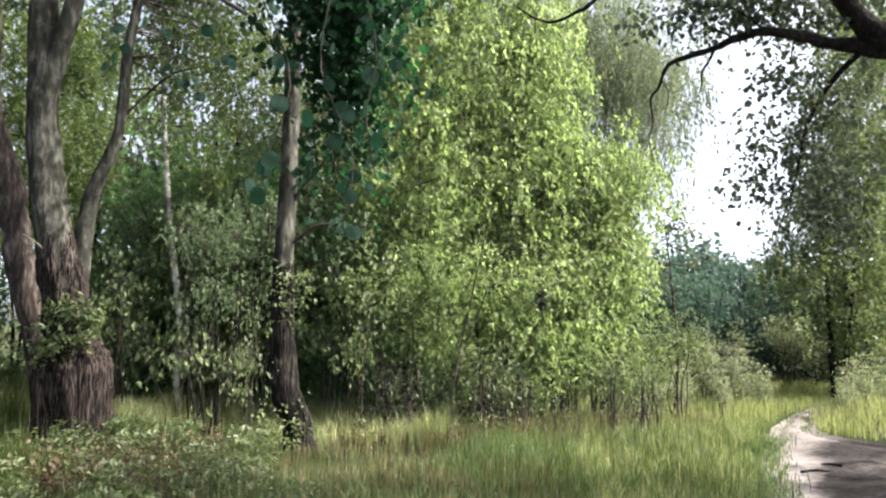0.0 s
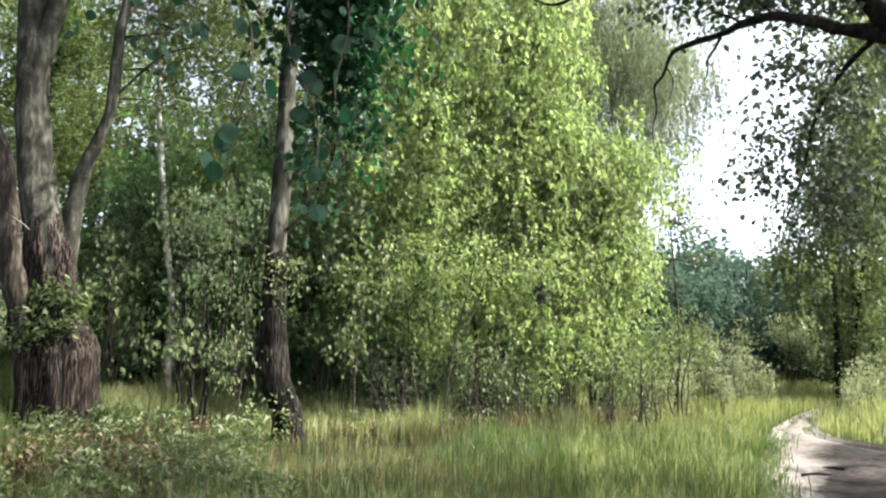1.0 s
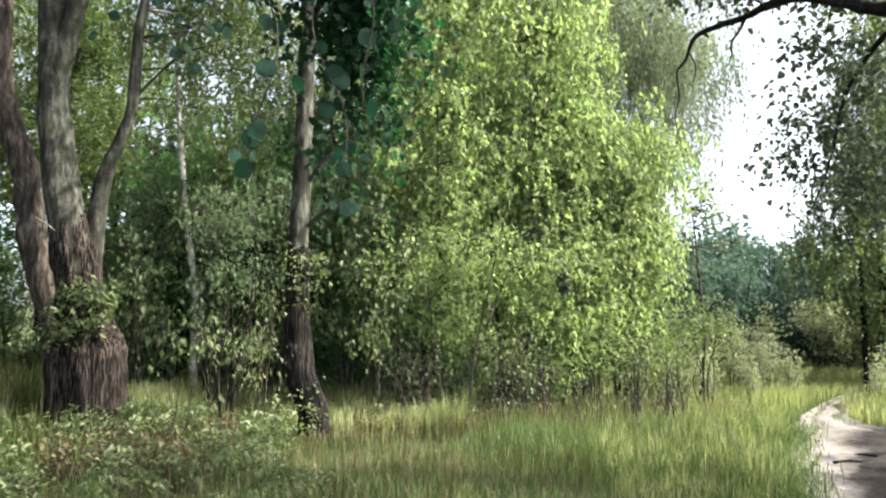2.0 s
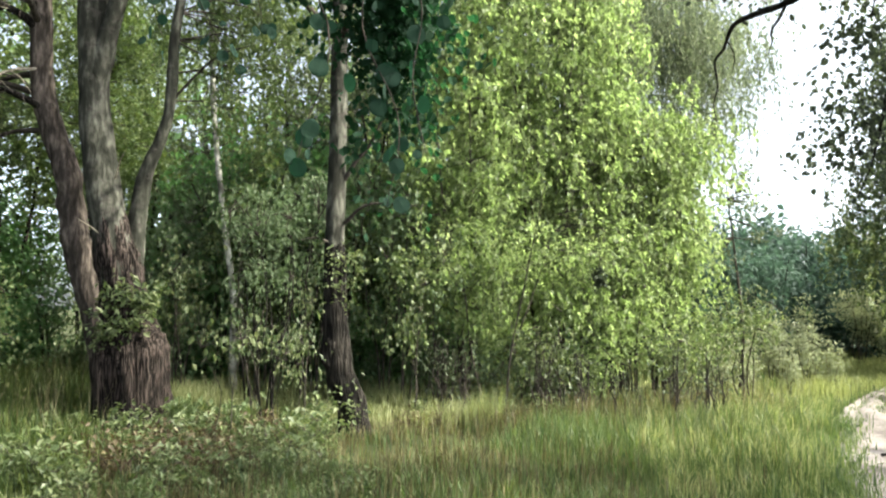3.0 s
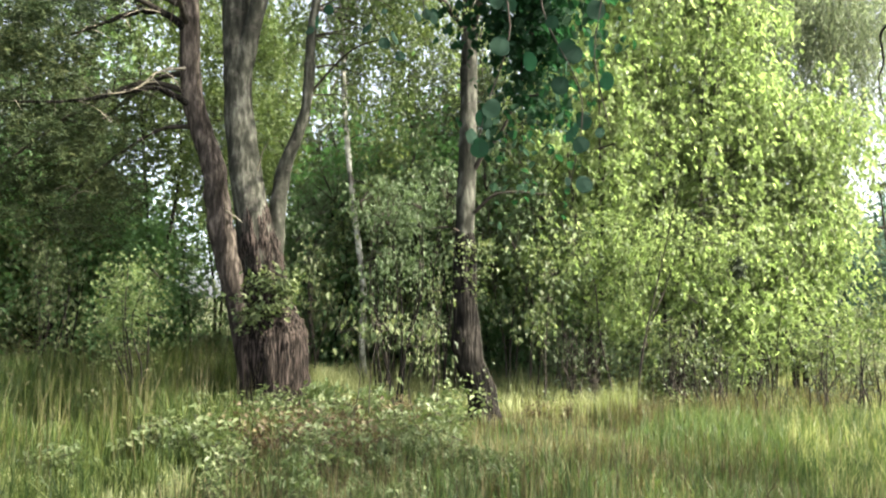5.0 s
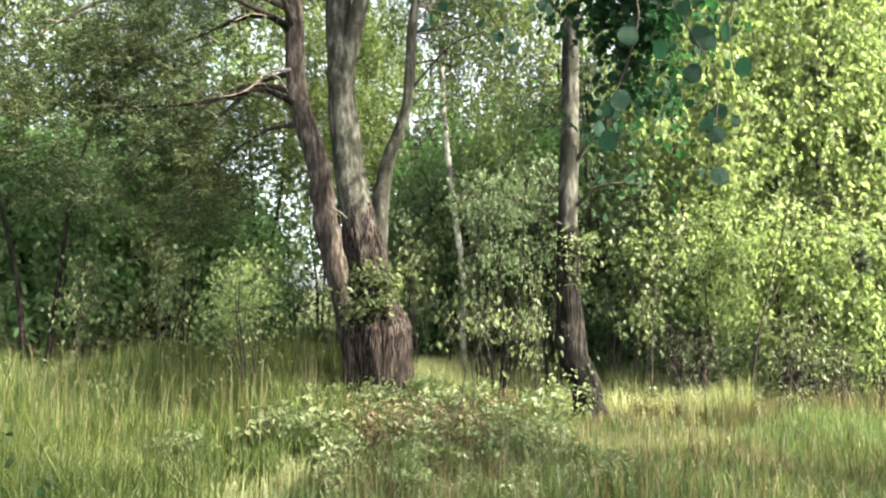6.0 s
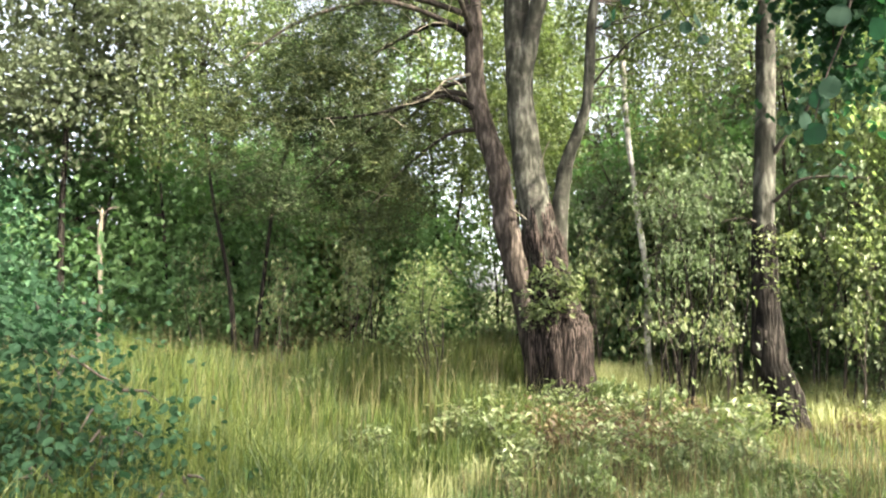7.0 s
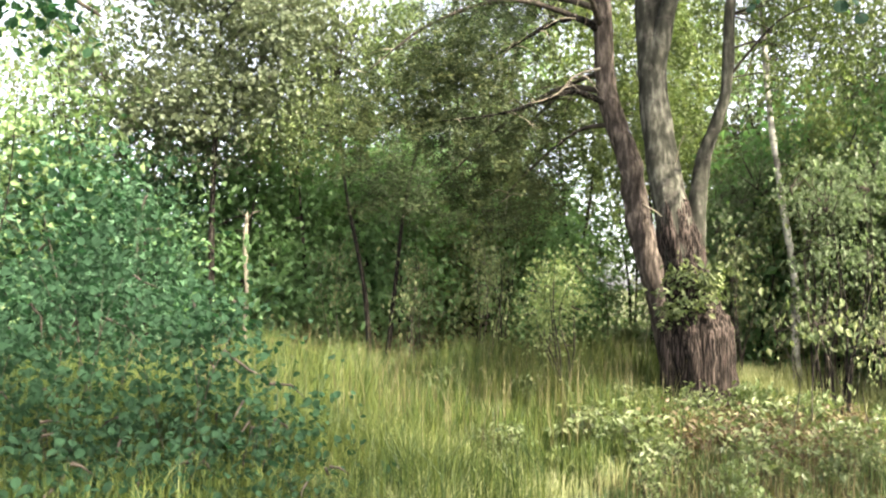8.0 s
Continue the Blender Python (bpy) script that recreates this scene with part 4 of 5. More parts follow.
for seed, at, label, stems, h, w, ells, count in thicket_birches:
    ob = shrub(seed, "young_birch", at, label, "tree", stems, h, w, ells, int(count * 0.38), 30, 0.13, 0.085, 0.05, LEAF_BRIGHT, group="birch thicket", r=0.03, droop=0.5, shoots=90)
    rng = np.random.default_rng(seed + 1000)
    strands(rng, ob, [(x, y - 0.1, z + 0.35, rx * 1.05, ry, rz) for x, y, z, rx, ry, rz in ells], int(count * 0.8), 5, 12, 0.58, 0.085, 0.05, LEAF_BRIGHT, BARK_TWIG, label="hanging leafy sprays", low=0.75, spread=0.2, droop=0.5, flare=0.9)
ob = shrub(109, "birch_sapling", (-0.5, 9.75, 0), "slender birch sapling with fine small crisp leaves", "tree", 3, 3.0, 1.3, [(0.2, 0, 2.3, 0.8, 0.3, 0.6), (1.5, 0.3, 2.3, 0.7, 0.3, 0.5), (-0.9, 0, 2.0, 0.6, 0.3, 0.6)], 110, 16, 0.13, 0.048, 0.033, LEAF_BRIGHT, BARK_TWIG, 0.016, droop=0.35, shoots=60, twig=0.005)
ob = shrub(105, "weeping_birch", (0.9, 15.2, 0), "tall birch with long weeping grey-green strands", "tree", 3, 9.0, 1.6, [(1.0, 0, 6.4, 1.2, 0.9, 1.0), (2.2, 0.2, 8.0, 1.9, 1.3, 1.4)], 90, 30, 0.14, 0.08, 0.04, LEAF_WEEP, BARK_GREY, 0.04, droop=0.6, hang=1.2, shoots=30)
strands(np.random.default_rng(1105), ob, [(0.8, 0, 6.2, 1.5, 1.0, 1.2), (1.9, 0.2, 7.4, 1.7, 1.2, 1.3), (2.7, 0, 6.0, 0.9, 0.8, 0.9), (1.8, 0, 4.9, 1.0, 0.8, 0.7), (-0.1, 0, 8.2, 1.4, 1.2, 1.0)], 330, 5, 15, 1.7, 0.08, 0.04, LEAF_WEEP, BARK_TWIG, low=2.6, thin=0.5)
ob = shrub(106, "weeping_birch", (2.2, 17.4, 0), "tall leaning birch with long weeping grey-green strands", "tree", 3, 9.5, 1.8, [(1.2, 0, 7.6, 1.4, 1.0, 1.2)], 70, 30, 0.14, 0.09, 0.045, LEAF_WEEP, BARK_GREY, 0.04, droop=0.6, hang=1.5, shoots=25)
strands(np.random.default_rng(1106), ob, [(1.0, 0, 7.4, 1.4, 0.9, 1.2), (2.2, 0.2, 7.6, 1.0, 0.9, 1.0), (2.9, 0, 7.0, 0.6, 0.6, 0.7), (0.3, 0, 8.8, 1.6, 1.0, 1.2), (1.6, 0, 5.6, 0.9, 0.7, 0.6)], 190, 5, 15, 1.9, 0.085, 0.042, LEAF_WEEP, BARK_TWIG, low=3.4, thin=0.5)
nest = thing("dead_leaf_clump", (0.83, 10.3, 1.87), "dark clump of withered leaves caught in the birch", "leaf clump")
rng = np.random.default_rng(110)
v, f = leaves(rng, clumps(rng, [(0, 0, 0, 0.09, 0.08, 0.12), (-0.02, 0, 0.12, 0.05, 0.05, 0.08)], 150), 0.07, 0.045, 0.5)
part("withered_leaves", mesh_of("withered_leaves", v, f, LEAF_OAK), nest, "", "stuff")
stem_part([(0, 0, 0.6, 0.005), (0.02, 0, 0.3, 0.005), (0, 0, 0.02, 0.004)], "twig", BARK_TWIG, nest, 5, 0.1)
shrub(107, "sapling_tree", (3.3, 13.0, 0), "slim dark sapling with a few leaves near its top", "tree", 1, 4.2, 0.18, [(0.15, 0, 3.3, 0.4, 0.35, 0.5), (0.5, 0, 2.7, 0.5, 0.3, 0.15), (-0.2, 0, 2.4, 0.4, 0.3, 0.3)], 60, 14, 0.09, 0.06, 0.042, LEAF_GREY, BARK_TWIG, 0.036, droop=0.4, shoots=24)
UNDER = "low leafy bush under the birches"
rng = np.random.default_rng(58)
for k in range(13):
    bx = -2.0 + 0.42 * k + rng.uniform(-0.15, 0.15)
    by = 10.0 + max(0.0, bx) * 0.55 + rng.uniform(0.0, 0.9)
    h, w = rng.uniform(0.55, 1.7), rng.uniform(0.3, 0.6)
    shrub(120 + k, "bush", (bx, by, 0), UNDER, "bush", 5, h * 1.1, w, [(0, 0, h * 0.72, w, w * 0.8, h * 0.34)], int(60 * h * w) + 10, 18, 0.12, 0.062, 0.034, ((LEAF_UNDER, LEAF_UNDER, LEAF_PALE) if bx < 0.2 else (LEAF_PALE, LEAF_BRIGHT, LEAF_BRIGHT))[k % 3], r=0.012, group="bushes under the birches", droop=0.5, shoots=20)

# ---------------------------------------------------------------- beyond the track
shrub(140, "tree", (7.2, 15.6, 0), "rounded dark green tree beyond the bend of the track", "tree", 4, 6.2, 1.0, [(0.5, 0, 1.9, 1.1, 1.1, 1.5), (0.3, 0, 3.9, 1.5, 1.1, 1.4), (-0.9, -0.3, 2.9, 0.9, 0.8, 1.0), (0.7, -0.2, 5.6, 1.3, 1.1, 1.1), (0.9, -0.4, 7.4, 1.2, 1.0, 1.1), (-0.2, 0, 4.9, 0.7, 0.8, 1.3), (-0.2, 0, 6.6, 0.6, 0.7, 0.7)], 1000, 32, 0.2, 0.085, 0.052, LEAF_PALE, BARK_BLACK, 0.05, droop=0.5, hang=0.8, shoots=60)
shrub(141, "tree", (9.9, 17.2, 0), "tall leafy tree on the sunny bank", "tree", 3, 7.5, 1.2, [(-0.2, 0, 2.3, 1.7, 1.2, 1.8), (-0.2, 0, 5.4, 1.9, 1.4, 1.9), (-0.9, 0, 8.2, 1.5, 1.2, 1.6)], 740, 30, 0.22, 0.1, 0.065, LEAF_MID, BARK_BLACK, 0.05, droop=0.45, shoots=60)
shrub(142, "willow_bush", (7.7, 19.2, 0), "pale silvery willow bush on the verge", "bush", 6, 2.1, 0.6, [(0, 0, 1.4, 0.62, 0.5, 0.5), (0.25, 0, 0.95, 0.4, 0.4, 0.4)], 110, 24, 0.12, 0.08, 0.03, LEAF_SILVER, r=0.015, droop=0.2, shoots=20)
shrub(143, "willow_bush", (4.6, 15.0, 0), "pale silvery willow bush on the verge", "bush", 5, 1.3, 0.4, [(0, 0, 0.75, 0.45, 0.4, 0.45)], 60, 20, 0.1, 0.07, 0.025, LEAF_SILVER, r=0.012, droop=0.2, shoots=16)

shoots_spots = ((3.0, 12.8, 0.8), (3.5, 13.3, 0.7), (4.3, 14.6, 0.9), (3.6, 13.9, 1.0), (4.12, 13.1, 0.6), (4.75, 14.2, 0.85), (5.05, 13.8, 0.65), (5.95, 12.7, 0.5), (6.4, 13.4, 0.7), (6.65, 12.8, 0.55), (6.9, 13.9, 0.75), (7.5, 13.2, 0.7), (2.9, 13.4, 0.8), (5.3, 15.4, 0.8), (3.4, 15.2, 1.2), (6.3, 18.6, 1.3), (5.0, 18.0, 1.4), (8.2, 19.0, 1.2), (2.6, 12.2, 0.8))
young = shrub(144, "willow_shoots", (3.0, 12.8, 0), "clump of pale upright willow shoots in the verge grass", "bush", 6, 1.2, 0.3, [(0, 0, 0.7, 0.26, 0.24, 0.5)], 40, 16, 0.1, 0.085, 0.03, LEAF_SILVER, r=0.009, group="willow shoots", droop=0.1, shoots=16)
young.scale = (0.8,) * 3
for x, y, size in shoots_spots[1:]:
    copy_thing(young, pose(x, y, float(ground_z(np.array(x), np.array(y))), 0, 0, 77 * x)).scale = (size,) * 3


def far_bush(seed, name, label, h, w, mat, n, leaf, **more):
    return shrub(seed, name, (0, 0, -60), label, "tree", 3, h, w * 0.6, [(0, 0, h * 0.32, w, w, h * 0.3), (0.2 * w, 0, h * 0.68, w * 0.9, w * 0.9, h * 0.3)], n, 24, 0.26, leaf, leaf * 0.62, mat, BARK_BLACK, 0.06, **more)


def place(kinds, spots, group):
    """Puts the first of each kind at its first spot and copies for the rest."""
    used = set()
    for kind, x, y, turn, size in spots:
        ob = kinds[kind]
        m = pose(x, y, float(ground_z(np.array(x), np.array(y))) - 0.02, 0, 0, turn)
        if kind not in used:
            ob.matrix_basis = m
            ob.scale = (size,) * 3
            used.add(kind)
        else:
            ob = copy_thing(ob, m)
            ob.scale = (size,) * 3
        tagged(ob, group=group)


kinds = {
    "far": far_bush(201, "far_tree", "tree in the far wood, haze painted into its blue-green leaves", 7.0, 2.4, LEAF_FAR_HAZED, 200, 0.27, shoots=20),
    "far_low": far_bush(202, "far_tree", "low tree in the far wood, haze painted into its blue-green leaves", 4.2, 2.4, LEAF_FAR_HAZED, 230, 0.22, shoots=20),
}
spots = [("far_low", 5.2, 25.5, 10, 0.9), ("far_low", 8.2, 24.5, 80, 0.85), ("far_low", 11.0, 26.0, 150, 1.05), ("far_low", 2.6, 24.5, 200, 1.1),
         ("far_low", 6.6, 22.0, 130, 0.7), ("far_low", 9.8, 21.5, 230, 0.8), ("far_low", 4.0, 21.0, 330, 0.8),
         ("far", -1.0, 24.0, 30, 1.1), ("far", 14.5, 27.0, 100, 1.0), ("far", 18.0, 24.0, 190, 1.2), ("far_low", 7.0, 29.0, 10, 1.2),
         ("far", -5.0, 25.0, 60, 1.2), ("far", -9.0, 23.0, 140, 1.1), ("far", -19.0, 21.0, 220, 1.1),
         ("far_low", -27.0, 7.0, 20, 1.2), ("far", 14.5, 19.5, 50, 1.0), ("far", 18.0, 15.0, 250, 1.0),
         # These two stand out of view, added as shade trees right of the track.
         ("far", 16.5, 11.0, 220, 1.0), ("far_low", 10.5, 6.4, 30, 1.3)]
place(kinds, spots, "far wood")

# ---------------------------------------------------------------- thicket behind the large trees
kinds = {
    "hazel": far_bush(211, "thicket_bush", "dense dark green thicket bush", 3.8, 1.35, LEAF_DARK, 320, 0.11, shoots=50),
    "mid": far_bush(212, "thicket_bush", "leafy mid-green thicket bush", 3.4, 1.2, LEAF_MID, 350, 0.09, shoots=50),
    "tall": far_bush(213, "thicket_tree", "slim woodland tree with grey-green drooping leaves", 8.0, 1.6, LEAF_GREY, 350, 0.11, hang=1.0, shoots=60),
    "bright": far_bush(214, "thicket_tree", "sunlit yellow-green young tree in the thicket", 6.2, 1.3, LEAF_BRIGHT, 420, 0.09, hang=0.8, shoots=50),
    "lush": far_bush(217, "thicket_bush", "lush soft green bush at the meadow's far side", 3.6, 1.3, LEAF_LUSH, 380, 0.12, shoots=40),
    "deep": far_bush(219, "thicket_bush", "deep green bush behind the aspen suckers", 3.4, 1.3, LEAF_DEEP, 300, 0.12, shoots=40),
    "sparse": shrub(218, "thicket_sapling", (0, 0, -60), "sparse sapling whose few leaves stand against the sky", "tree", 3, 3.6, 0.6, [(0, 0, 2.6, 0.7, 0.5, 1.1), (0.1, 0, 1.2, 0.6, 0.5, 0.6)], 70, 12, 0.16, 0.085, 0.06, LEAF_DARK, BARK_BLACK, 0.014, shoots=30, twig=0.005),
    "high": shrub(216, "woodland_tree", (0, 0, -60), "tree with a high crown of grey-green leaves above the gap", "tree", 2, 8.5, 0.7, [(0, 0, 5.4, 1.9, 1.7, 1.3), (0.2, 0, 7.8, 1.8, 1.6, 1.5)], 400, 26, 0.2, 0.105, 0.066, LEAF_MID, BARK_BLACK, 0.05, hang=0.8, shoots=60),
    "canopy": far_bush(215, "woodland_tree", "tall dark green woodland tree closing the view", 11.0, 2.6, LEAF_DARK, 310, 0.22, shoots=60),
}
spots = [("mid", -3.0, 12.0, 0, 1.0), ("mid", -4.9, 12.2, 40, 1.0), ("mid", -2.0, 12.6, 110, 1.1), ("hazel", -6.1, 12.4, 200, 0.85),
         ("lush", -3.8, 12.8, 250, 1.2), ("lush", -5.4, 13.6, 30, 1.2),
         ("bright", -3.4, 13.9, 20, 1.15), ("tall", -4.4, 14.2, 90, 1.0), ("bright", -1.0, 14.0, 250, 1.2),
         ("tall", -1.7, 15.5, 300, 1.1), ("bright", -4.3, 11.6, 310, 0.75), ("tall", -3.0, 13.3, 210, 0.9), ("tall", -5.3, 14.6, 20, 0.95), ("lush", -4.6, 12.4, 100, 1.3),
         ("canopy", -3.0, 18.0, 0, 1.0), ("canopy", 0.2, 18.5, 150, 1.0), ("canopy", -15.0, 16.6, 310, 1.0), ("canopy", -13.8, 12.6, 200, 0.8), ("canopy", -9.4, 17.5, 100, 0.8),
         ("canopy", -16.5, 12.0, 20, 0.45), ("canopy", -17.5, 8.0, 190, 0.42),
         ("lush", -11.3, 9.2, 10, 1.2), ("mid", -10.3, 10.6, 120, 1.15), ("lush", -9.6, 11.6, 230, 0.95), ("lush", -12.2, 8.0, 70, 1.0),
         ("lush", -13.0, 7.2, 160, 1.35), ("lush", -12.9, 9.6, 260, 1.4), ("deep", -14.2, 5.6, 350, 1.2), ("deep", -13.2, 3.8, 45, 1.2), ("deep", -12.4, 5.0, 205, 0.9),
         # The high tree at (10.2, 5.6) is unseen, added to dapple the track.
         ("hazel", -11.4, 12.2, 300, 1.3), ("high", -7.4, 12.1, 0, 0.82), ("mid", -8.1, 12.4, 0, 0.3), ("mid", -7.4, 13.0, 200, 0.36), ("high", -9.6, 12.9, 120, 1.05), ("tall", -6.2, 14.6, 180, 0.85), ("high", -8.3, 15.2, 200, 0.95), ("high", -14.4, 4.6, 300, 0.75), ("high", 10.2, 5.6, 160, 0.95),
         ("tall", -11.2, 11.0, 15, 1.0), ("tall", -13.6, 8.4, 135, 1.0), ("bright", -14.5, 3.0, 215, 1.0),
         ("deep", -12.0, 2.0, 280, 1.0), ("sparse", -12.4, 3.2, 20, 1.55), ("sparse", -12.8, 4.3, 170, 1.65), ("sparse", -12.0, 2.6, 250, 1.4), ("lush", -3.2, 11.3, 30, 0.45), ("lush", -4.2, 11.5, 130, 0.5), ("lush", -2.3, 11.2, 230, 0.45), ("lush", -1.6, 11.0, 330, 0.5), ("lush", -5.2, 11.2, 80, 0.5), ("sparse", -9.3, 13.4, 0, 1.0), ("sparse", -8.7, 12.7, 140, 0.9), ("lush", -10.7, 13.6, 40, 0.95), ("high", -9.2, 14.4, 70, 0.75), ("sparse", -9.9, 12.6, 260, 0.8)]
place(kinds, spots, "thicket")

shrub(230, "hazel_bush", (-6.05, 7.6, 0), "yellow-green bush lit by the sun beside the gap", "bush", 6, 2.0, 0.5, [(0, 0, 1.35, 0.42, 0.4, 0.45), (0.1, 0.1, 1.8, 0.28, 0.25, 0.3), (-0.35, 0, 1.1, 0.3, 0.3, 0.35)], 95, 18, 0.13, 0.055, 0.036, LEAF_BRIGHT, r=0.014, droop=0.4, shoots=30)
shrub(231, "leaning_birch", (-9.6, 7.6, 0), "birch with sunlit pale leaves hanging over the meadow", "tree", 2, 6.5, 1.0, [(-0.9, -0.9, 4.1, 1.2, 0.9, 0.5), (-0.8, -0.4, 4.8, 1.5, 1.0, 0.5), (0.0, 0, 5.8, 1.6, 1.2, 0.6)], 260, 20, 0.16, 0.085, 0.052, LEAF_MID, BARK_BLACK, 0.05, droop=0.5, hang=0.7, shoots=80)
shrub(232, "thin_aspen", (-11.9, 6.0, 0), "thin dark-stemmed tree with many small shimmering leaves", "tree", 1, 8.5, 0.3, [(0, 0, 4.5, 2.1, 1.7, 1.0), (0.2, 0, 6.4, 2.4, 1.9, 1.2), (-0.9, -0.7, 4.6, 1.5, 1.3, 1.3), (0.9, 0.8, 5.4, 1.6, 1.3, 1.2)], 980, 26, 0.22, 0.08, 0.066, LEAF_GREY, BARK_BLACK, 0.07, droop=0.4, rounded=True, shoots=80)

dead = thing("dead_tree", (-11.8, 6.48, 0), "pale barkless dead stem standing among the bushes", "tree")
stem_part([(0.08, 0, -0.05, 0.05), (0.02, 0.02, 1.0, 0.04), (0.05, 0, 1.5, 0.036), (-0.03, 0, 2.1, 0.034), (0.02, 0, 2.75, 0.024)], "trunk", WOOD_DEAD, dead, 10, 0.1, 0.1, 0.03, 0, 90)
stem_part([(0, 0, 2.6, 0.02), (0.15, 0.05, 2.72, 0.015), (0.38, 0.1, 2.74, 0.006)], "branch", WOOD_DEAD, dead, 6, 0.1, 0.1, 0, 0, 91)
stem_part([(0, 0, 2.66, 0.02), (-0.12, -0.05, 2.76, 0.012), (-0.2, -0.1, 2.8, 0.005)], "branch", WOOD_DEAD, dead, 6, 0.1, 0.1, 0, 0, 92)

# ---------------------------------------------------------------- aspen suckers at the meadow's edge
SUCKER = "dense round-leaved dark green aspen suckers at the meadow's edge"
for k, (bx, by, h, w) in enumerate(((-5.9, 1.9, 2.35, 0.6), (-5.2, 2.45, 1.7, 0.5), (-4.75, 2.65, 1.0, 0.35), (-4.25, 2.75, 0.42, 0.4), (-5.5, 1.2, 1.9, 0.6), (-6.6, 2.4, 2.6, 0.6), (-4.7, 2.0, 0.7, 0.5), (-5.35, 1.7, 0.8, 0.5), (-4.95, 1.4, 0.6, 0.5), (-5.0, 2.75, 0.8, 0.42), (-4.1, 2.45, 0.3, 0.35))):
    shrub(250 + k, "aspen_sucker", (bx, by, 0), SUCKER, "bush", 5, h, w * 0.8, [(0, 0, h * 0.55, w, w, h * 0.45)], int((66 if h < 2 else 38) * h * w / 0.6), 14, 0.17, 0.052, 0.047, LEAF_ASPEN, r=0.0055, group="aspen suckers", droop=0.4, rounded=True, shoots=6)


# ---------------------------------------------------------------- undergrowth under the large trees
def weed(seed, name, label, h, w, mat, n, per, leaf, wide, stems=4, rounded=False, **more):
    return shrub(seed, name, (0, 0, -60), label, "plant", stems, h, w, [(0, 0, h * 0.6, w * 0.9, w * 0.9, h * 0.38)], n, per, 0.07, leaf, wide, mat, BARK_TWIG, rounded=rounded, shoots=14, twig=0.004, **{"r": 0.006, **more})


kinds = {
    "pale": weed(301, "undergrowth_plant", "pale-leaved undergrowth plant among dry grass", 0.55, 0.32, LEAF_PALE, 22, 8, 0.08, 0.046, 5),
    "rust": weed(302, "bramble_plant", "rusty brown bramble tangle under the trees", 0.42, 0.38, LEAF_RUST, 34, 9, 0.055, 0.035, 6),
    "green": weed(303, "nettle_plant", "green leafy weed clump", 0.6, 0.25, LEAF_MID, 30, 9, 0.075, 0.04, 5, droop=0.5),
    "shoot": shrub(304, "sapling_plant", (0, 0, -60), "thin dark sapling with drooping pale leaves", "plant", 2, 1.55, 0.42, [(0, 0, 1.2, 0.5, 0.42, 0.36), (0.15, 0, 0.75, 0.25, 0.2, 0.25)], 17, 4, 0.1, 0.07, 0.038, LEAF_PALE, BARK_TWIG, 0.007, droop=0.6, shoots=16, twig=0.004),
    "bare": weed(305, "dry_sapling", "thin dark nearly leafless sapling stems", 1.1, 0.22, LEAF_GREY, 8, 6, 0.06, 0.035, 4, r=0.011),
}
spots = []
rng = np.random.default_rng(77)
for kind, count, box, small, large in (("pale", 54, (-4.7, -1.2, 4.6, 7.7), 0.35, 0.9), ("rust", 16, (-4.2, -2.4, 6.2, 7.9), 0.6, 1.05), ("green", 18, (-4.8, -1.4, 4.8, 7.6), 0.4, 0.75),
                                      ("rust", 8, (-1.9, -0.2, 8.8, 9.8), 0.4, 0.7), ("bare", 26, (-1.7, 2.4, 9.3, 10.2), 0.6, 1.3), ("pale", 14, (-5.0, -1.5, 6.8, 8.2), 0.6, 1.05), ("green", 8, (-4.6, -1.7, 7.0, 8.3), 0.6, 1.0), ("rust", 7, (-4.2, -1.9, 7.2, 8.3), 0.6, 1.0), ("green", 5, (-4.2, -1.6, 8.9, 10.4), 0.5, 0.8), ("pale", 6, (-4.2, -1.6, 8.9, 10.2), 0.5, 0.8), ("pale", 6, (-1.5, 1.2, 9.2, 10.0), 0.4, 0.7), ("green", 8, (-10.5, -5.6, 6.4, 9.6), 0.7, 1.1), ("pale", 5, (-8.0, -5.6, 6.0, 8.6), 0.6, 0.9), ("shoot", 1, (-3.6, -2.9, 8.8, 9.6), 0.7, 0.8)):
    for _ in range(count):
        spots.append((kind, rng.uniform(box[0], box[1]), rng.uniform(box[2], box[3]), rng.uniform(0, 360), rng.uniform(small, large)))
spots = [q for q in spots if rng.random() < 1.25 - ((q[1] + 3.6) / 1.7) ** 2 * 0.5 or q[2] > 7.8 or q[1] < -5.6]
spots = [q for q in spots if not (6.3 < q[2] < 9.0 and abs(q[1] + 2.08 * q[2] / 8.7) < 0.33)]
spots += [("shoot", -2.95, 7.04, 10, 1.0), ("shoot", -2.45, 7.0, 130, 0.95)]
place(kinds, spots, "undergrowth")


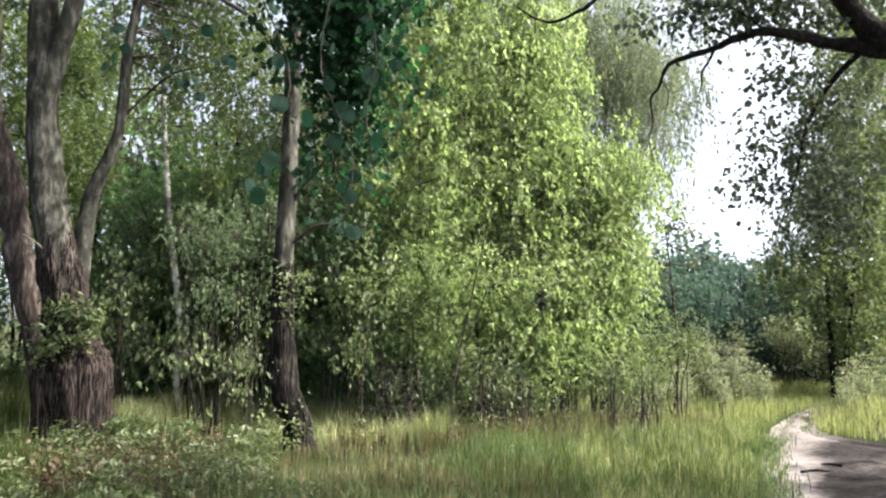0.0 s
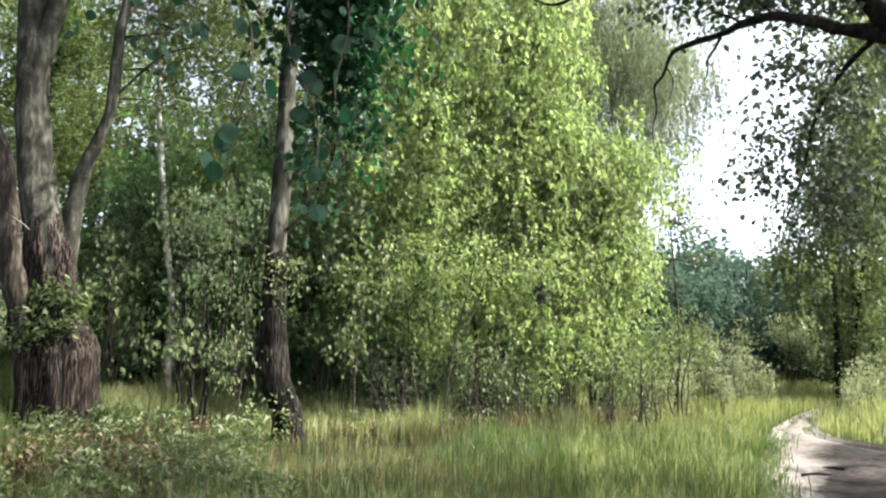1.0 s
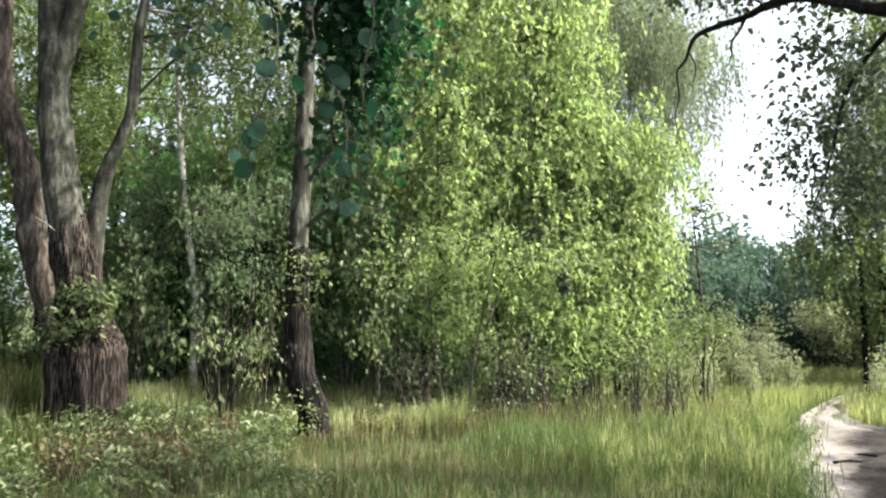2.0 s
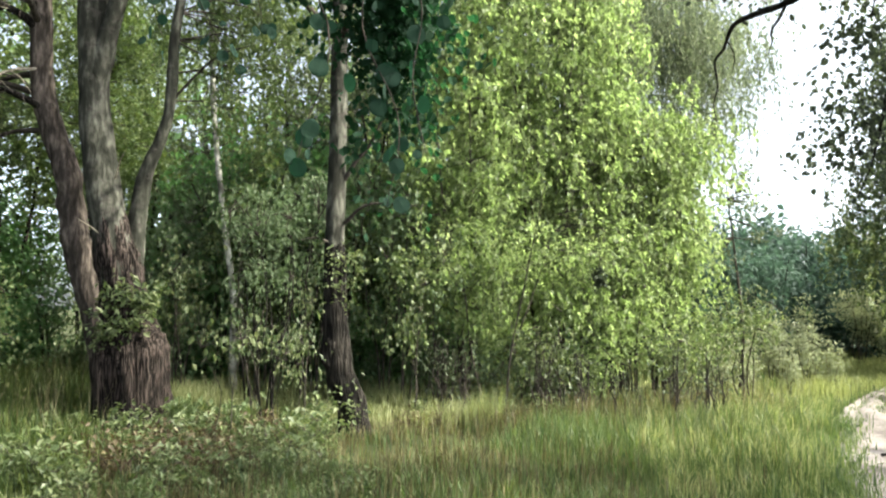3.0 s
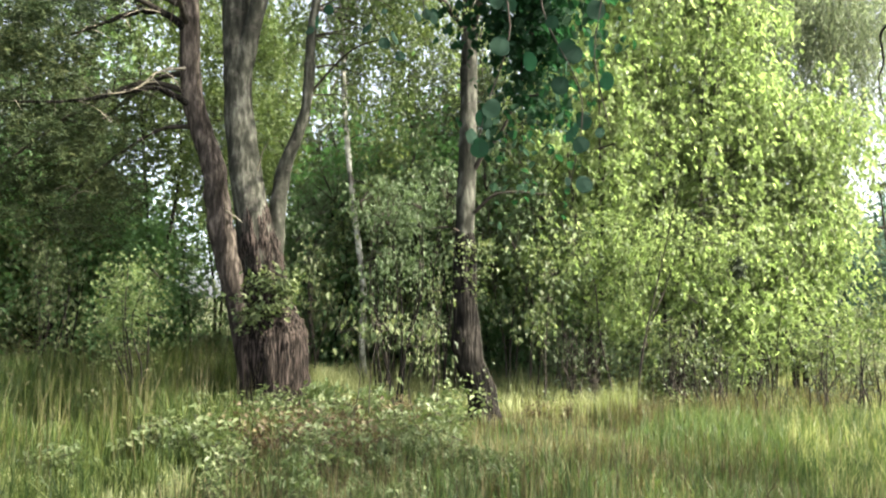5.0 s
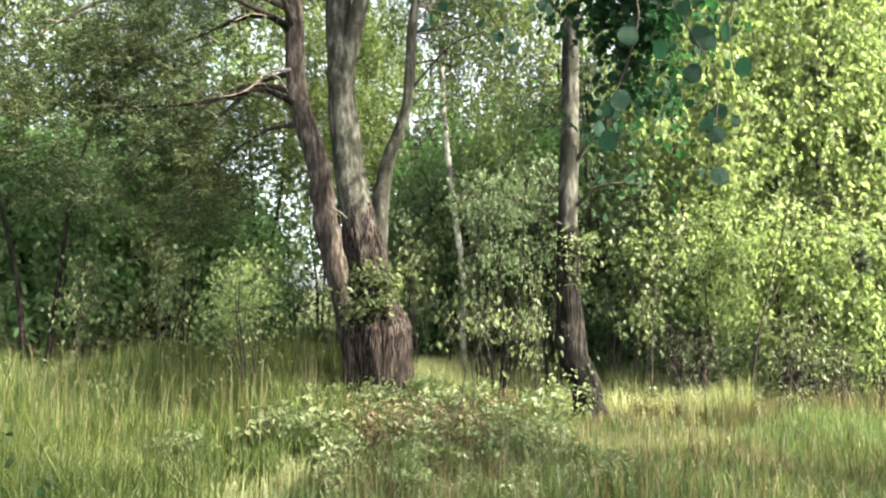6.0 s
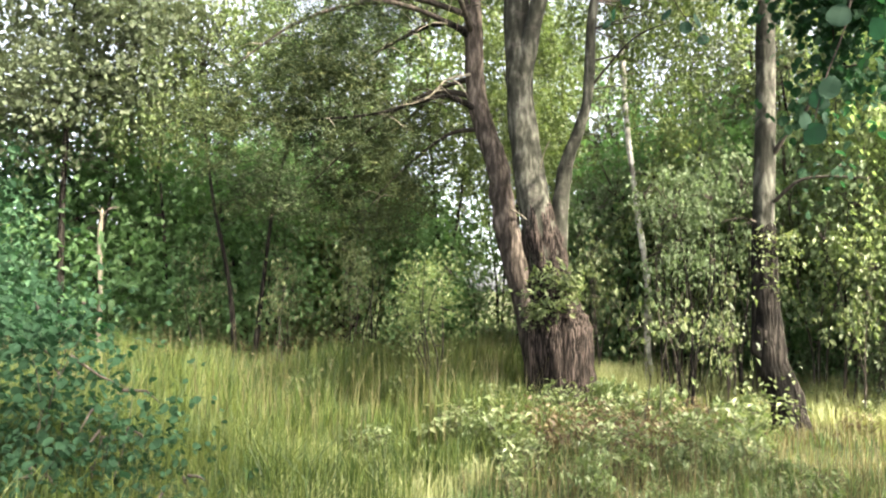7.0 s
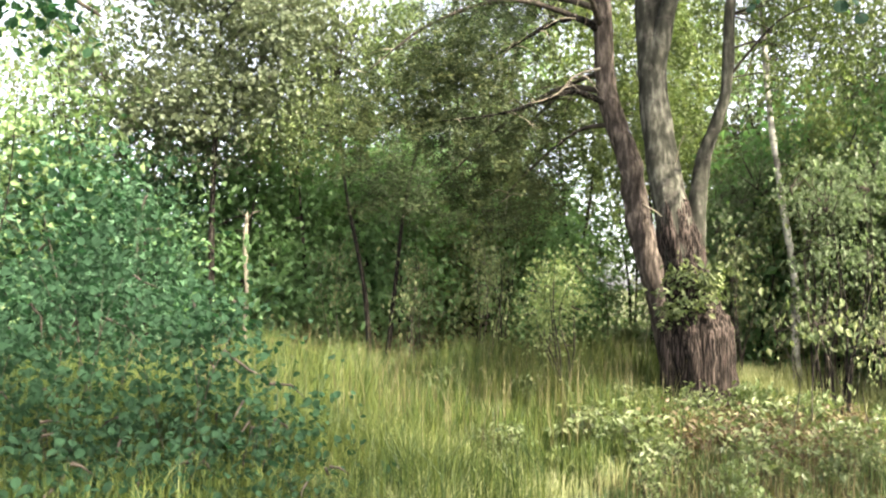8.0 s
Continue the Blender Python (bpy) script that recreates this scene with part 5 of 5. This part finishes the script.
# ---------------------------------------------------------------- saplings and poles between the large trees
kinds = {
    "leafy": shrub(401, "understory_sapling", (0, 0, -60), "thin leafy sapling between the large trees", "tree", 3, 2.7, 0.4, [(0, 0, 1.75, 0.46, 0.46, 0.5), (0.05, 0, 2.4, 0.42, 0.42, 0.5), (0.1, 0, 1.05, 0.4, 0.4, 0.22)], 46, 10, 0.13, 0.075, 0.042, LEAF_UNDER, BARK_TWIG, 0.013, droop=0.5, shoots=30, twig=0.006),
    "airy": shrub(402, "understory_sapling", (0, 0, -60), "thin airy sapling with small drooping leaves", "tree", 2, 2.3, 0.35, [(0, 0, 1.4, 0.4, 0.4, 0.55), (0, 0, 2.0, 0.35, 0.35, 0.4)], 40, 6, 0.13, 0.075, 0.042, LEAF_PALE, BARK_TWIG, 0.011, droop=0.65, shoots=24, twig=0.005),
    "pole": shrub(403, "pole_sapling", (0, 0, -60), "bare dark pole-like saplings with leaves at the top", "tree", 4, 3.6, 0.45, [(0, 0, 3.1, 0.6, 0.6, 0.5), (0.1, 0, 2.2, 0.5, 0.5, 0.3)], 50, 12, 0.12, 0.075, 0.042, LEAF_UNDER, BARK_BLACK, 0.018, droop=0.5, shoots=24),
}
spots = [("leafy", -3.5, 9.3, 0, 1.0), ("airy", -3.0, 9.6, 60, 0.8), ("leafy", -2.8, 10.2, 130, 1.15), ("leafy", -5.6, 10.4, 250, 1.0), ("leafy", -3.25, 10.25, 75, 1.1), ("leafy", -3.85, 10.5, 190, 1.25), ("airy", -4.85, 10.0, 320, 1.0), ("airy", -4.0, 9.9, 200, 0.7),
         ("leafy", -1.2, 9.95, 20, 0.95), ("airy", -1.55, 9.4, 90, 0.9), ("leafy", -1.75, 9.9, 170, 1.1), ("leafy", -2.1, 10.3, 115, 1.3),
         ("pole", -3.4, 10.6, 0, 1.0), ("pole", -4.8, 10.9, 70, 1.05), ("pole", -2.6, 11.0, 140, 1.1), ("pole", -5.4, 11.4, 210, 1.0), ("pole", -3.9, 11.2, 280, 1.2), ("pole", -1.7, 10.6, 330, 0.9), ("pole", -3.3, 9.1, 50, 0.85), ("pole", -2.9, 9.7, 160, 0.95), ("pole", -3.7, 9.6, 300, 0.9),
         ("airy", -6.4, 10.2, 20, 0.8), ("pole", -9.2, 10.0, 100, 0.9), ("pole", -10.4, 8.9, 180, 0.95), ("airy", -2.55, 8.0, 45, 0.55), ("airy", -9.6, 8.4, 145, 0.9), ("airy", -8.3, 8.7, 30, 0.95), ("airy", -9.0, 7.7, 110, 0.9), ("airy", -10.3, 7.3, 220, 1.0), ("airy", -8.9, 9.3, 300, 1.1), ("airy", -7.6, 9.2, 70, 0.9), ("leafy", -5.0, 10.3, 320, 1.0), ("airy", -4.6, 9.5, 250, 1.0), ("leafy", -5.3, 10.9, 60, 1.2)]
place(kinds, spots, "saplings between the trees")

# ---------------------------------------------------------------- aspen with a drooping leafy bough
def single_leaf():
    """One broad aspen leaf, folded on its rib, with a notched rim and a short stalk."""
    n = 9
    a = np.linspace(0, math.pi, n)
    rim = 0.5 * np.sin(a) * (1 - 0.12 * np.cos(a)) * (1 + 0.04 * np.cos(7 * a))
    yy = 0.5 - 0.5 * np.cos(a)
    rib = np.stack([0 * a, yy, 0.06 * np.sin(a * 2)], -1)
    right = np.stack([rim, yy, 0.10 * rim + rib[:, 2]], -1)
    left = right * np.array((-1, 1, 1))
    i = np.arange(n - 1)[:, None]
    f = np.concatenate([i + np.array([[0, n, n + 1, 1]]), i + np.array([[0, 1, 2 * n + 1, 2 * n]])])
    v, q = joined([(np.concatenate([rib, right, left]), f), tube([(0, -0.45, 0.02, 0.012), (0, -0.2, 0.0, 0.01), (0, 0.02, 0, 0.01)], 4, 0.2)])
    return mesh_of("leaf", v, q, LEAF_NEAR_SHADED)


def drooping_aspen():
    at = (-3.2, -1.4, 0.0)
    rng = np.random.default_rng(41)
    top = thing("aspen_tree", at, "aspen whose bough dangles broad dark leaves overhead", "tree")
    stem_part(shifted([(-3.2, -1.4, -0.1, 0.22), (-3.2, -1.4, 1.0, 0.17), (-3.1, -1.3, 3.0, 0.14), (-3.0, -1.2, 6.0, 0.08), (-3.0, -1.2, 8.0, 0.02)], at), "trunk", BARK_GREY, top, 18, 0.12, 0.05, 0, 0.06, 15)
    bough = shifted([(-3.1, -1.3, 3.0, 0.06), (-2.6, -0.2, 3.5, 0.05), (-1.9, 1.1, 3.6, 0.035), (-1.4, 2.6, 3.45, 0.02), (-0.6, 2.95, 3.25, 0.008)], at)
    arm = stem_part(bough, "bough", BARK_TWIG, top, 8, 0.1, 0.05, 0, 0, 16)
    # Unseen upper bough with its crown, added to shade the dangling leaves.
    high = shifted([(-3.1, -1.3, 3.4, 0.07), (-1.9, 0.0, 4.0, 0.055), (-0.5, 1.3, 4.25, 0.04), (0.6, 2.1, 4.2, 0.025), (1.4, 2.5, 4.0, 0.008)], at)
    stem_part(high, "bough", BARK_TWIG, top, 8, 0.1, 0.05, 0, 0, 19)
    crown(rng, top, [(4.1, 3.7, 4.3, 0.9, 0.8, 0.35), (3.0, 2.9, 4.5, 0.9, 0.8, 0.3)], 80, 22, 0.14, 0.075, 0.065, LEAF_ASPEN, curve(high, 20), droop=0.4, rounded=True, shoots=40)
    side = shifted([(-3.15, -1.35, 2.7, 0.05), (-3.9, -0.2, 3.1, 0.04), (-4.5, 0.9, 3.15, 0.025), (-4.9, 1.7, 3.05, 0.01)], at)
    stem_part(side, "bough", BARK_TWIG, top, 8, 0.1, 0.05, 0, 0, 22)
    crown(rng, top, [(-1.55, 2.75, 2.95, 0.45, 0.35, 0.22), (-1.3, 2.2, 3.15, 0.4, 0.5, 0.2)], 34, 13, 0.11, 0.06, 0.05, LEAF_ASPEN, curve(side, 20), droop=0.4, rounded=True, shoots=16, twig=0.005)
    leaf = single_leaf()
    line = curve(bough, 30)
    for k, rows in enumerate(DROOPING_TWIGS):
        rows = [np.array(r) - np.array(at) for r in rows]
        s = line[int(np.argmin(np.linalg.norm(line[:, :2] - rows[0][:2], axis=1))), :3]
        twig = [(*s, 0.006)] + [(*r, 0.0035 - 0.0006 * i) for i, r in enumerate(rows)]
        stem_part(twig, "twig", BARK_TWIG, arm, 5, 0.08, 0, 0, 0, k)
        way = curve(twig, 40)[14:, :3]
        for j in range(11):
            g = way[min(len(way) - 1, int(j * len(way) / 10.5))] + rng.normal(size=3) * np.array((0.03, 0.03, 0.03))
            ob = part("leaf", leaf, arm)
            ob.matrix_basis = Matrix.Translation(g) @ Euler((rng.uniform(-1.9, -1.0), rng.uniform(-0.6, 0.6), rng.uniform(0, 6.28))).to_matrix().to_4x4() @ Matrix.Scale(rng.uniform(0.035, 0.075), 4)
    crown(rng, top, [(0.2, 0.1, 6.5, 1.8, 1.8, 1.4)], 160, 24, 0.2, 0.075, 0.065, LEAF_ASPEN, np.array(((0, 0, 5.0), (0.1, 0.1, 6.5))), droop=0.4, rounded=True, shoots=40)


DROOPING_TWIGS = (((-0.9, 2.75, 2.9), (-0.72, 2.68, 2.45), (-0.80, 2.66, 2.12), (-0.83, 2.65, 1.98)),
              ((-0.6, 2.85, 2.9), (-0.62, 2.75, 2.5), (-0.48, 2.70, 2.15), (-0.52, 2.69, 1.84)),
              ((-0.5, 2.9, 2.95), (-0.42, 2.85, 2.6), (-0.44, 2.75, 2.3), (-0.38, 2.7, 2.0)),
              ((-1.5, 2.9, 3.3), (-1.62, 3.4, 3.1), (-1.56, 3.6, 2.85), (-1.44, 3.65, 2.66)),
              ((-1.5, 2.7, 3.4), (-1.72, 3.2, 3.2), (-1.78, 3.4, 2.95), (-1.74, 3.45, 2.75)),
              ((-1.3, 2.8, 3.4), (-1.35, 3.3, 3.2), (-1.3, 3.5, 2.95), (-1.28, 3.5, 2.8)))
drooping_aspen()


# ---------------------------------------------------------------- sticks on the track
for k, (x, y, turn, size) in enumerate(((3.42, 7.97, 12, 0.32), (3.75, 8.35, 160, 0.2), (4.3, 8.0, 60, 0.18))):
    stick = thing("fallen_stick", (x, y, float(ground_z(np.array(x), np.array(y))) + 0.045), "dark fallen stick lying on the sandy track", "stick", "sticks on the track")
    stick.rotation_euler = (0, 0, radians(turn))
    stem_part([(-size / 2, 0, 0.012, 0.014), (0, 0.02, 0.022, 0.013), (size / 2, -0.01, 0.012, 0.007)], "shaft", BARK_BLACK, stick, 7, 0.05, 0.08, 0, 0, k)
    stem_part([(0.02, 0.02, 0.02, 0.008), (size * 0.2, 0.06, 0.03, 0.006), (size * 0.3, 0.1, 0.02, 0.003)], "side_shoot", BARK_BLACK, stick, 5, 0.05, 0.08, 0, 0, k + 9)
